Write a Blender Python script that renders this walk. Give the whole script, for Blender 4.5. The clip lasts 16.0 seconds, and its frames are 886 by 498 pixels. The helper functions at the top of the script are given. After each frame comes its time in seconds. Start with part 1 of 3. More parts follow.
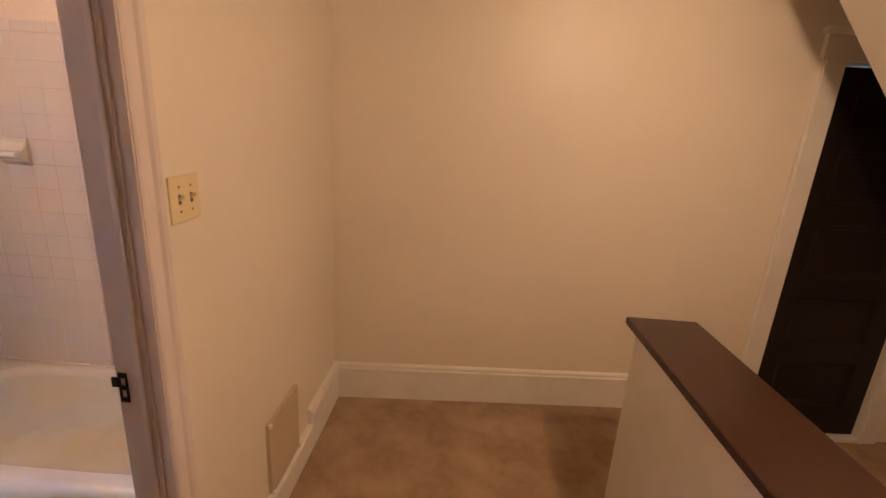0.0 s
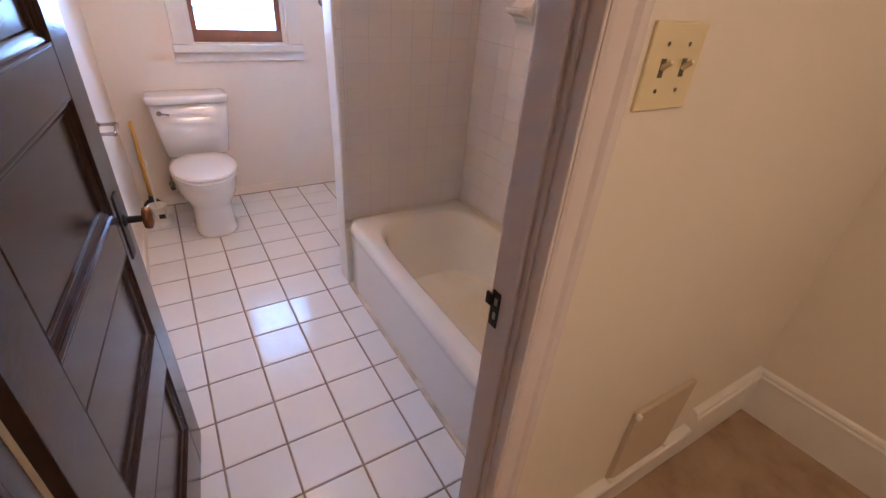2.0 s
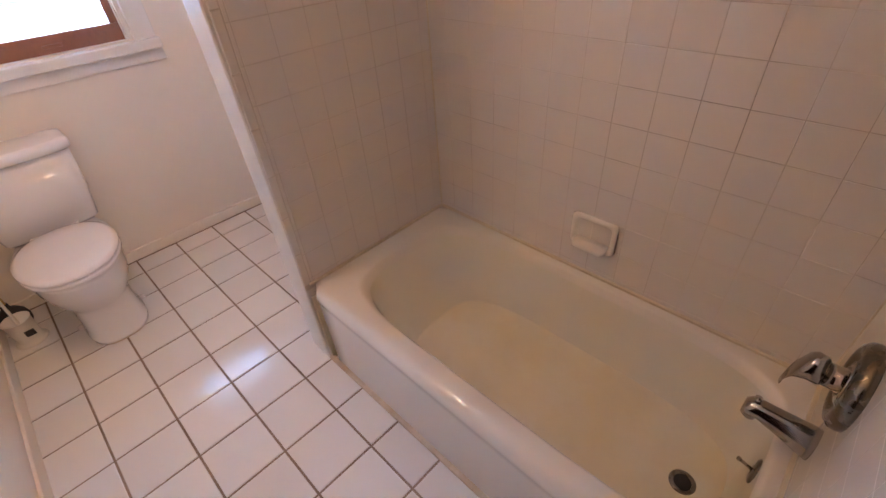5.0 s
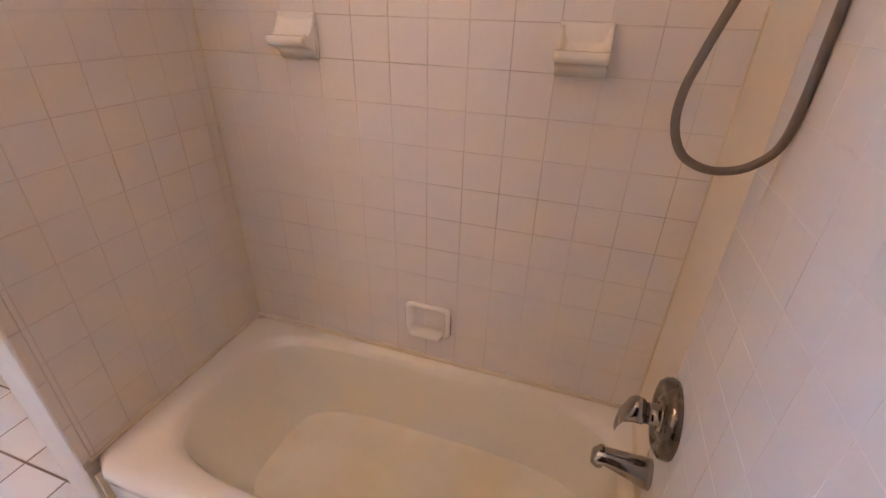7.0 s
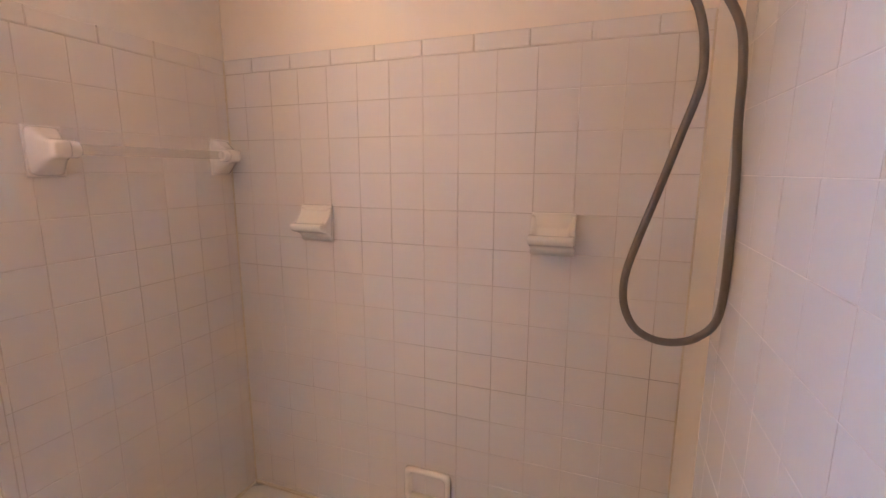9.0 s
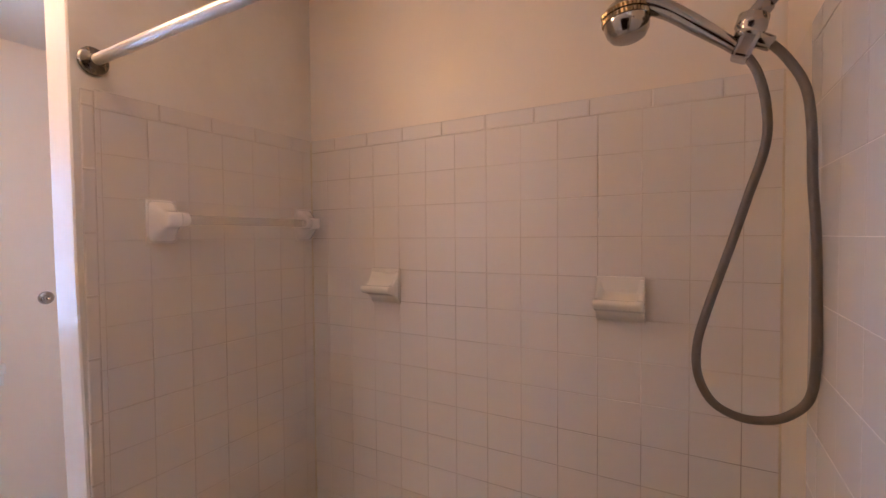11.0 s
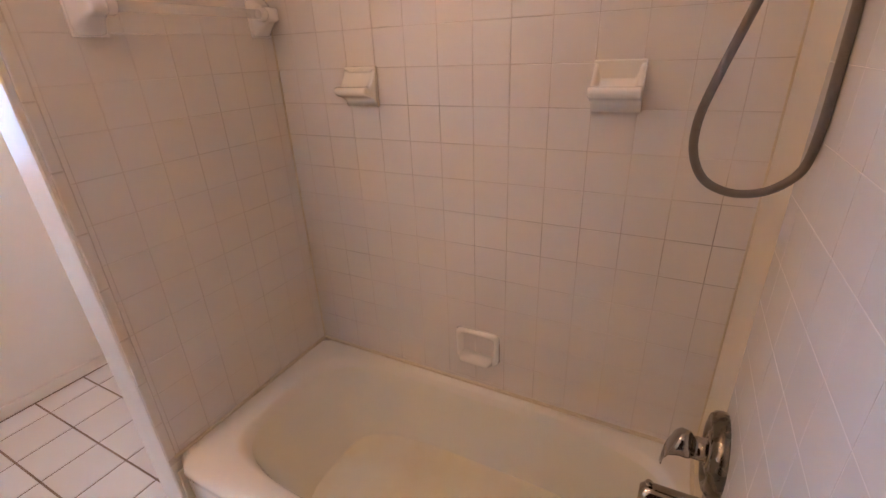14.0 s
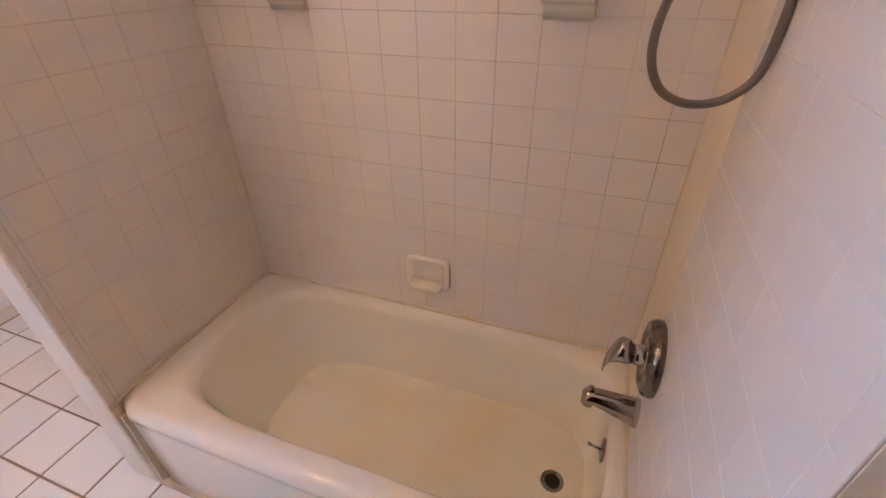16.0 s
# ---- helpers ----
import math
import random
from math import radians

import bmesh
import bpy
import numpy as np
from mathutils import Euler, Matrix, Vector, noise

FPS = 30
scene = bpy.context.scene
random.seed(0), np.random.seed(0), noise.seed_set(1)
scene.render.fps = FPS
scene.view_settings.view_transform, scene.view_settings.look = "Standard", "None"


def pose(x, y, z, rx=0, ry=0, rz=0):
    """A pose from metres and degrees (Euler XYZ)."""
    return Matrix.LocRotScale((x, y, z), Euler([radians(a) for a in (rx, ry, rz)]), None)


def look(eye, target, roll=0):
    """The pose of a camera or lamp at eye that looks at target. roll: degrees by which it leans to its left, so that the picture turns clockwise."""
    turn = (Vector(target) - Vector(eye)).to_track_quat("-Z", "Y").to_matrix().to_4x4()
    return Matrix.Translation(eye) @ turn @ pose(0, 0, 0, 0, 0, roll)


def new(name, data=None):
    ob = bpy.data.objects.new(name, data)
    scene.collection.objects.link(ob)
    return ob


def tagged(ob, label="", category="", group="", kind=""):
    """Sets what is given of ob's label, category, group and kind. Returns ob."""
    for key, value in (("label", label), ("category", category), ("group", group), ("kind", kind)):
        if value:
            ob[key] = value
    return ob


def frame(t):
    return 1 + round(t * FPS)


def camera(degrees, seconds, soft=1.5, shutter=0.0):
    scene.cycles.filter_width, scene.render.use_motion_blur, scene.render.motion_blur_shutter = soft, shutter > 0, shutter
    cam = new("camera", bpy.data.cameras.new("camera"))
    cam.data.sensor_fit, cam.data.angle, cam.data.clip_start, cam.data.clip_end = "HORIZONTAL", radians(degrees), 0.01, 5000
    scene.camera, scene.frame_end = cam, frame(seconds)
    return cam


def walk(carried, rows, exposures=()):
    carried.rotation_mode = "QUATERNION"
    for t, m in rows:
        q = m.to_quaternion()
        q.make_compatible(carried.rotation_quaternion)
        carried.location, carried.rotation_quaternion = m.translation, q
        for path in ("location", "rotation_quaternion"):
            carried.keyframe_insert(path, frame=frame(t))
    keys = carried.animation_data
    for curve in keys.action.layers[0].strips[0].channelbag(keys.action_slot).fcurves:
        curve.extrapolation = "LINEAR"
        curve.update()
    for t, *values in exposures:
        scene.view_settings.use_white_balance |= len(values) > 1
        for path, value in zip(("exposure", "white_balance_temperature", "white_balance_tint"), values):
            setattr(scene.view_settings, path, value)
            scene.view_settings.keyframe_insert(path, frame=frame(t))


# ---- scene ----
cam = camera(90.1, 16.0)
PATH = [
    (0, (1.732, -1.795, 1.609), (1.652, 0.13, 1.064), 3.5),
    (0.5, (1.662, -1.65, 1.568), (1.114, 0.178, 0.968), 4.2),
    (1, (1.558, -1.549, 1.528), (0.624, 0.077, 0.828), 4.7),
    (1.5, (1.494, -1.465, 1.493), (0.241, -0.184, 0.604), 4.7),
    (2, (1.439, -1.356, 1.477), (0.012, -0.419, 0.435), 4.9),
    (2.5, (1.342, -1.362, 1.487), (-0.122, -0.692, 0.312), 3.0),
    (3, (1.173, -1.324, 1.441), (-0.32, -0.692, 0.27), 0.1),
    (3.2, (1.121, -1.319, 1.437), (-0.369, -0.677, 0.268), -0.6),
    (5.3, (0.668, -1.132, 1.432), (-0.33, 0.079, 0.192), -1.9),
    (5.5, (0.647, -1.132, 1.411), (-0.231, 0.185, 0.187), 0.7),
    (6, (0.603, -1.112, 1.436), (-0.028, 0.33, 0.202), 1.4),
    (6.5, (0.611, -1.102, 1.441), (0.076, 0.435, 0.279), 1.8),
    (7, (0.615, -1.1, 1.477), (0.077, 0.563, 0.506), 1.6),
    (7.5, (0.622, -1.123, 1.51), (0.073, 0.634, 0.728), 1.2),
    (8, (0.645, -1.14, 1.531), (0.066, 0.675, 0.923), 0.9),
    (8.5, (0.67, -1.15, 1.543), (0.058, 0.688, 1.045), 0.7),
    (9, (0.697, -1.166, 1.555), (0.013, 0.681, 1.208), 0.1),
    (9.5, (0.713, -1.172, 1.568), (-0.036, 0.67, 1.35), -0.5),
    (10, (0.717, -1.18, 1.578), (-0.051, 0.665, 1.482), -0.8),
    (10.2, (0.719, -1.184, 1.577), (-0.087, 0.645, 1.529), -0.7),
    (12.3, (0.736, -1.163, 1.511), (-0.416, 0.463, 1.346), -0.9),
    (12.5, (0.732, -1.163, 1.511), (-0.394, 0.472, 1.266), -1.1),
    (13, (0.724, -1.163, 1.509), (-0.318, 0.503, 1.136), -1.9),
    (13.5, (0.713, -1.162, 1.507), (-0.263, 0.467, 0.881), -2.7),
    (14, (0.709, -1.145, 1.483), (-0.153, 0.464, 0.666), -2.4),
    (14.5, (0.706, -1.138, 1.47), (-0.083, 0.431, 0.513), -2.1),
    (15, (0.702, -1.135, 1.467), (-0.06, 0.406, 0.443), -2.2),
    (15.5, (0.698, -1.122, 1.462), (0.033, 0.433, 0.394), -1.3),
    (16, (0.688, -1.117, 1.453), (0.103, 0.445, 0.35), -0.7),
]
EXPOSE = [(0.0, 0.05, 7000, 18), (0.5, 0.0, 6000, 12), (1.0, -0.05, 5800, 12), (3.2, -0.1, 6000, 13), (5.3, -0.27, 6800, 13), (5.6, -0.22, 6800, 13), (6.5, 0.1, 6600, 12), (9.0, 0.05, 6300, 11), (10.2, -0.08, 6200, 11), (12.3, -0.75, 7000, 16), (12.7, -0.75, 7000, 16), (13.0, -0.45, 6950, 14), (13.5, -0.43, 6900, 14), (14.0, -0.05, 6700, 12), (16.0, 0.15, 6500, 11)]
walk(cam, [(t, look(eye, target, roll)) for t, eye, target, roll in PATH], EXPOSE)

# ---- light ----
world = bpy.data.worlds.new("world")
scene.world = world
world.use_nodes = True
sky = world.node_tree.nodes.new("ShaderNodeTexSky")
sky.sky_type, sky.sun_disc = "NISHITA", False
sky.sun_elevation, sky.sun_rotation = radians(40), radians(150)
world.node_tree.nodes["Background"].inputs["Strength"].default_value = 0.1
world.node_tree.links.new(sky.outputs["Color"], world.node_tree.nodes["Background"].inputs["Color"])
sun = new("sun", bpy.data.lights.new("sun", "SUN"))
sun.data.energy, sun.data.angle, sun.data.color = 1.0, radians(12), (1.0, 0.95, 0.88)
sun.matrix_world = look((6, 8, 9), (0, 0, 0))

BATH_LAMP = (-0.66, -1.06, 2.36)
TUB_LAMP = (0.02, -0.92, 2.36)
HALL_LAMP = (2.72, -1.02, 2.33)


def bulb(name, place, watts, colour, radius):
    ob = new(name, bpy.data.lights.new(name, "POINT"))
    ob.data.energy, ob.data.color, ob.data.shadow_soft_size = watts, colour, radius
    ob.location = place
    return ob


bulb("bath_bulb", BATH_LAMP, 25.0, (1.0, 0.62, 0.345), 0.09)
bulb("tub_bulb", TUB_LAMP, 5.2, (1.0, 0.62, 0.36), 0.06)
bulb("hall_bulb", HALL_LAMP, 46.0, (1.0, 0.70, 0.46), 0.09)


# ---- materials ----
def mat(name, colour, rough=0.5, metal=0.0, vary=0.06, scale=6.0, bump=0.0, bump_scale=60.0, coat=0.0, rand=0.0,
        other=None, stain=0.0, stain_scale=2.0, rough_vary=0.0, stretch=(1, 1, 1), specular=0.5):
    """A surface: base colour, varied at two scales, with fine relief."""
    m = bpy.data.materials.new(name)
    m.use_nodes = True
    t = m.node_tree
    b = t.nodes["Principled BSDF"]
    b.inputs["Roughness"].default_value, b.inputs["Metallic"].default_value = rough, metal
    b.inputs["Coat Weight"].default_value, b.inputs["Coat Roughness"].default_value = coat, 0.08
    b.inputs["Specular IOR Level"].default_value = specular
    co = t.nodes.new("ShaderNodeTexCoord")
    mp = t.nodes.new("ShaderNodeMapping")
    mp.inputs["Scale"].default_value = stretch
    t.links.new(co.outputs["Object"], mp.inputs["Vector"])

    def grain(s, detail=4.0):
        n = t.nodes.new("ShaderNodeTexNoise")
        n.inputs["Scale"].default_value, n.inputs["Detail"].default_value = s, detail
        t.links.new(mp.outputs["Vector"], n.inputs["Vector"])
        return n.outputs["Fac"]

    def blend(fac, a, c):
        n = t.nodes.new("ShaderNodeMix")
        n.data_type = "RGBA"
        t.links.new(fac, n.inputs["Factor"])
        for sock, v in ((n.inputs[6], a), (n.inputs[7], c)):
            if isinstance(v, tuple):
                sock.default_value = (*v, 1)
            else:
                t.links.new(v, sock)
        return n.outputs[2]

    dark = tuple(c * (1 - vary) for c in colour)
    light = tuple(min(1, c * (1 + vary)) for c in colour)
    col = blend(grain(scale), dark, light)
    fine = tuple(c * (1 - 1.5 * vary) for c in colour)
    ramp = t.nodes.new("ShaderNodeMapRange")
    ramp.inputs["From Min"].default_value, ramp.inputs["From Max"].default_value = 0.55, 0.8
    ramp.inputs["To Max"].default_value = 0.5
    t.links.new(grain(scale * 9, 6), ramp.inputs["Value"])
    col = blend(ramp.outputs["Result"], col, fine)
    if other:
        r2 = t.nodes.new("ShaderNodeMapRange")
        r2.inputs["From Min"].default_value, r2.inputs["From Max"].default_value = 0.42, 0.68
        r2.inputs["To Max"].default_value = stain
        t.links.new(grain(stain_scale, 5), r2.inputs["Value"])
        col = blend(r2.outputs["Result"], col, other)
    if rand:
        info = t.nodes.new("ShaderNodeObjectInfo")
        hs = t.nodes.new("ShaderNodeMapRange")
        hs.inputs["To Min"].default_value, hs.inputs["To Max"].default_value = 1 - rand, 1 + rand
        t.links.new(info.outputs["Random"], hs.inputs["Value"])
        hv = t.nodes.new("ShaderNodeHueSaturation")
        t.links.new(hs.outputs["Result"], hv.inputs["Value"])
        t.links.new(col, hv.inputs["Color"])
        col = hv.outputs["Color"]
    t.links.new(col, b.inputs["Base Color"])
    if rough_vary:
        r3 = t.nodes.new("ShaderNodeMapRange")
        r3.inputs["To Min"].default_value, r3.inputs["To Max"].default_value = max(0.02, rough - rough_vary), rough + rough_vary
        t.links.new(grain(scale * 2.3), r3.inputs["Value"])
        t.links.new(r3.outputs["Result"], b.inputs["Roughness"])
    if bump:
        bn = t.nodes.new("ShaderNodeBump")
        bn.inputs["Strength"].default_value, bn.inputs["Distance"].default_value = bump, 0.002
        t.links.new(grain(bump_scale, 3), bn.inputs["Height"])
        t.links.new(bn.outputs["Normal"], b.inputs["Normal"])
    return m


M_HALL = mat("hall_paint", (0.79, 0.71, 0.60), 0.42, vary=0.03, scale=1.5, bump=0.25, bump_scale=45, other=(0.74, 0.66, 0.52), stain=0.35, stain_scale=1.2, rough_vary=0.06)
M_BATH = mat("bath_paint", (0.82, 0.73, 0.62), 0.38, vary=0.03, scale=1.5, bump=0.25, bump_scale=40, other=(0.78, 0.67, 0.54), stain=0.3, rough_vary=0.06)
M_CEIL = mat("ceiling_paint", (0.82, 0.78, 0.72), 0.7, vary=0.02, bump=0.2)
M_TRIM = mat("white_trim_paint", (0.80, 0.76, 0.70), 0.3, vary=0.04, scale=5, bump=0.12, bump_scale=25, other=(0.66, 0.58, 0.48), stain=0.25, stain_scale=7)
M_CASING = mat("casing_paint", (0.70, 0.61, 0.58), 0.55, specular=0.3, vary=0.04, scale=5, bump=0.15, bump_scale=25, stretch=(1, 1, 0.1))
M_CARPET = mat("brown_carpet", (0.32, 0.215, 0.135), 1.0, vary=0.3, scale=16, bump=1.0, bump_scale=260, other=(0.46, 0.34, 0.23), stain=0.75, stain_scale=4.5, specular=0.1)
M_TILE = mat("glazed_wall_tile", (0.78, 0.73, 0.68), 0.14, vary=0.025, scale=3, bump=0.04, bump_scale=9, rand=0.006, coat=0.2, rough_vary=0.04)
M_TILE_S = mat("scrubbed_wall_tile", (0.72, 0.715, 0.715), 0.24, vary=0.03, scale=3, bump=0.08, bump_scale=9, rand=0.015, rough_vary=0.08, other=(0.68, 0.67, 0.67), stain=0.4, stain_scale=2.5)
# Warm beige that carries the partition's shade on the tap wall.
M_SHADE_STRIP = mat("shaded_tile_cream", (0.76, 0.68, 0.55), 0.3, vary=0.04, scale=3, bump=0.15, bump_scale=14, other=(0.68, 0.58, 0.42), stain=0.4, stain_scale=3)
M_GROUT_S = mat("pale_grout", (0.72, 0.66, 0.60), 0.5, vary=0.05, scale=9, other=(0.42, 0.34, 0.27), stain=0.5, stain_scale=3)
M_GROUT_T = mat("cool_grout", (0.70, 0.685, 0.67), 0.4, vary=0.04, scale=9, other=(0.50, 0.45, 0.40), stain=0.45, stain_scale=2.5)
M_GROUT = mat("wall_grout", (0.70, 0.63, 0.56), 0.6, vary=0.08, scale=9, other=(0.22, 0.15, 0.10), stain=0.75, stain_scale=2.6)
M_FTILE = mat("glazed_floor_tile", (0.80, 0.775, 0.75), 0.12, specular=0.5, vary=0.03, scale=4, bump=0.12, bump_scale=7, rand=0.03, other=(0.74, 0.68, 0.58), stain=0.3, stain_scale=3, rough_vary=0.06)
M_FGROUT = mat("floor_grout", (0.30, 0.22, 0.16), 0.85, vary=0.25, scale=10, other=(0.11, 0.075, 0.05), stain=0.6, stain_scale=4)
M_TUB = mat("tub_enamel", (0.84, 0.80, 0.73), 0.07, vary=0.02, scale=3, coat=0.4, rough_vary=0.04)
M_BASINW = mat("cream_tub_enamel", (0.83, 0.81, 0.72), 0.1, vary=0.02, scale=3, other=(0.78, 0.72, 0.56), stain=0.35, stain_scale=3, rough_vary=0.03)
M_BASIN = mat("stained_tub_enamel", (0.825, 0.80, 0.70), 0.1, vary=0.04, scale=4, other=(0.74, 0.64, 0.42), stain=0.65, stain_scale=3.0, rough_vary=0.03, bump=0.05, bump_scale=30)
M_CERAMIC = mat("white_ceramic", (0.84, 0.80, 0.77), 0.08, vary=0.015, coat=0.5)
M_CREAM = mat("cream_ceramic", (0.87, 0.83, 0.76), 0.1, vary=0.02, coat=0.4)
M_CAULK = mat("beige_caulk", (0.62, 0.52, 0.39), 0.6, vary=0.2, scale=12, other=(0.25, 0.15, 0.08), stain=0.5, stain_scale=8)
M_CAULK_W = mat("yellowed_caulk", (0.72, 0.64, 0.50), 0.5, vary=0.1, scale=12, other=(0.52, 0.40, 0.26), stain=0.4, stain_scale=6)
M_CHROME = mat("worn_chrome", (0.40, 0.375, 0.355), 0.12, 1.0, vary=0.06, scale=20, rough_vary=0.08)
M_BRUSHED = mat("brushed_rod", (0.74, 0.71, 0.68), 0.42, 0.85, vary=0.06, scale=25, rough_vary=0.06)
M_BRASS = mat("worn_brass", (0.26, 0.19, 0.11), 0.25, 1.0, vary=0.12, scale=30)
M_DULL = mat("dull_nickel", (0.22, 0.20, 0.18), 0.28, 1.0, vary=0.1, scale=15, rough_vary=0.1)
M_HOSE = mat("grey_hose", (0.17, 0.145, 0.125), 0.4, 0.3, vary=0.1, scale=40, bump=0.3, bump_scale=300)
M_BLACK = mat("black_iron", (0.02, 0.018, 0.017), 0.4, 0.5, vary=0.3, scale=30, bump=0.3)
M_DOOR = mat("dark_brown_paint", (0.030, 0.015, 0.012), 0.2, vary=0.2, scale=5, bump=0.15, bump_scale=28, coat=0.0, specular=0.3, other=(0.034, 0.019, 0.015), stain=0.4, stain_scale=5, stretch=(1, 1, 2))
M_DARK = mat("dark_stained_door", (0.012, 0.007, 0.006), 0.5, vary=0.2, scale=5, bump=0.2, bump_scale=30, specular=0.25)
M_CAPWOOD = mat("dark_stained_cap", (0.042, 0.018, 0.011), 0.3, vary=0.25, scale=7, bump=0.25, bump_scale=40, coat=0.0, stretch=(4, 0.6, 4), specular=0.3)
M_SASH = mat("red_brown_wood", (0.24, 0.085, 0.04), 0.35, vary=0.25, scale=8, bump=0.3, bump_scale=50, stretch=(1, 1, 0.4))
M_KNOBWOOD = mat("brown_porcelain", (0.16, 0.065, 0.03), 0.15, vary=0.25, scale=20, coat=0.5)
M_IVORY = mat("ivory_plastic", (0.74, 0.62, 0.38), 0.35, vary=0.04)
M_TAN = mat("tan_painted_plate", (0.56, 0.45, 0.32), 0.45, vary=0.06, scale=4)
M_YELLOW = mat("yellow_wood", (0.72, 0.42, 0.09), 0.45, vary=0.1, scale=12, stretch=(3, 3, 0.3))
M_RUBBER = mat("black_rubber", (0.025, 0.022, 0.022), 0.55, vary=0.2)
M_WHITEPL = mat("white_plastic", (0.80, 0.76, 0.70), 0.35, vary=0.03)
M_GROUND = mat("outdoor_ground", (0.25, 0.25, 0.22), 0.9, vary=0.2, scale=2)

M_ROD = mat("frosted_acrylic", (0.86, 0.80, 0.74), 0.25, vary=0.02)
M_ROD.node_tree.nodes["Principled BSDF"].inputs["Alpha"].default_value = 0.22
M_GLASS = mat("window_glass", (0.98, 0.99, 1.0), 0.02, vary=0.0)
M_GLASS.node_tree.nodes["Principled BSDF"].inputs["Transmission Weight"].default_value = 1.0
M_GLASS.node_tree.nodes["Principled BSDF"].inputs["IOR"].default_value = 1.02


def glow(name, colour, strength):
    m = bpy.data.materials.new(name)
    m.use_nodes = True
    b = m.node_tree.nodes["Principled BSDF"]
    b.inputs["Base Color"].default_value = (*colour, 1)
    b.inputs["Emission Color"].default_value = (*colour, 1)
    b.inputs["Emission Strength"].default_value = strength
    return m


# Emission that stands in for the daylight coming through the window.
M_DAY = glow("daylight_glow", (0.345, 0.57, 1.0), 82.0)


# ---- mesh helpers ----
def obj(name, bm, material, parent=None, label="", smooth=False):
    me = bpy.data.meshes.new(name)
    bmesh.ops.recalc_face_normals(bm, faces=bm.faces)
    if smooth:
        for f in bm.faces:
            f.smooth = True
    bm.to_mesh(me)
    bm.free()
    me.materials.append(material)
    ob = new(name, me)
    if parent:
        ob.parent = parent
    if label:
        ob["label"] = label
    return ob


def part(name, bm, material, parent, label="", smooth=False):
    return obj(name, bm, material, parent, label, smooth)


def thing(name, label, category, place=(0, 0, 0), group="", rz=0.0):
    e = new(name)
    e.empty_display_size = 0.05
    e.matrix_world = pose(*place, 0, 0, rz)
    return tagged(e, label, category, group)


def box(x0, x1, y0, y1, z0, z1, bevel=0.0, seg=2, bm=None):
    own = bmesh.new()
    g = bmesh.ops.create_cube(own, size=1)
    for v in g["verts"]:
        v.co = Vector((x0 + (v.co.x + 0.5) * (x1 - x0), y0 + (v.co.y + 0.5) * (y1 - y0), z0 + (v.co.z + 0.5) * (z1 - z0)))
    if bevel:
        bmesh.ops.bevel(own, geom=own.edges[:], offset=bevel, segments=seg, affect="EDGES", profile=0.6)
    return own if bm is None else join(bm, own)


def join(bm, other):
    me = bpy.data.meshes.new("tmp")
    other.to_mesh(me)
    other.free()
    bm.from_mesh(me)
    bpy.data.meshes.remove(me)
    return bm


def loft(rings, cap0=True, cap1=True, closed=True):
    bm = bmesh.new()
    vs = [[bm.verts.new(p) for p in r] for r in rings]
    n = len(vs[0])
    for a, b in zip(vs, vs[1:]):
        for i in range(n if closed else n - 1):
            j = (i + 1) % n
            bm.faces.new((a[i], a[j], b[j], b[i]))
    if cap0:
        bm.faces.new(vs[0])
    if cap1:
        bm.faces.new(vs[-1])
    return bm


def frame_axes(d):
    d = d.normalized()
    u = d.cross(Vector((0, 0, 1)) if abs(d.z) < 0.95 else Vector((0, 1, 0))).normalized()
    return u, d.cross(u).normalized()


def lathe(profile, a, d, n=24):
    """Turn (radius, height) pairs round the axis d from a."""
    d = Vector(d).normalized()
    u, v = frame_axes(d)
    rings = [[Vector(a) + d * h + (u * math.cos(2 * math.pi * i / n) + v * math.sin(2 * math.pi * i / n)) * max(r, 1e-4) for i in range(n)] for r, h in profile]
    return loft(rings)


def tube(points, radius, n=12, steps=8):
    """A round tube along a smooth line through the points; radius is a number or one per point."""
    p = [Vector(q) for q in points]
    rad = radius if isinstance(radius, (list, tuple)) else [radius] * len(p)
    line, rr = [], []
    for i in range(len(p) - 1):
        a, b, c, e = p[max(i - 1, 0)], p[i], p[i + 1], p[min(i + 2, len(p) - 1)]
        for s in range(steps):
            t = s / steps
            line.append(0.5 * (2 * b + (c - a) * t + (2 * a - 5 * b + 4 * c - e) * t * t + (3 * b - a - 3 * c + e) * t ** 3))
            rr.append(rad[i] * (1 - t) + rad[i + 1] * t)
    line.append(p[-1])
    rr.append(rad[-1])
    rings, u = [], None
    for i, q in enumerate(line):
        d = (line[min(i + 1, len(line) - 1)] - line[max(i - 1, 0)]).normalized()
        if u is None:
            u, _ = frame_axes(d)
        u = (u - d * u.dot(d)).normalized()
        v = d.cross(u)
        rings.append([q + (u * math.cos(2 * math.pi * k / n) + v * math.sin(2 * math.pi * k / n)) * rr[i] for k in range(n)])
    return loft(rings)


def structure(name, bm, material, label):
    return tagged(obj(name, bm, material), label, name.split("_")[0], kind="structure")


def profile_board(profile, length):
    """A moulding: (depth, height) outline along local x, depth towards -y."""
    return loft([[Vector((x, -d, z)) for d, z in profile] for x in (0, length)])


# ---- plan ----
XF, XH = 0.895, 1.04            # tub end of the shower wall, and its hall face
XL, XP = -0.49, -0.605           # tub face and far face of the partition
XW, YL = -1.87, -1.635          # window wall and door-side wall of the bathroom
YT = -0.69                      # tub front
CEIL = 2.42
P = 0.103                       # wall tile pitch
R0 = 1.858                      # top of the square tiles
DOOR_N, DOOR_S = -0.90, -1.60   # jambs of the bathroom door
DOOR_H = 2.04
FACE_TURN = 4.4                 # the hall's end wall is a little out of square

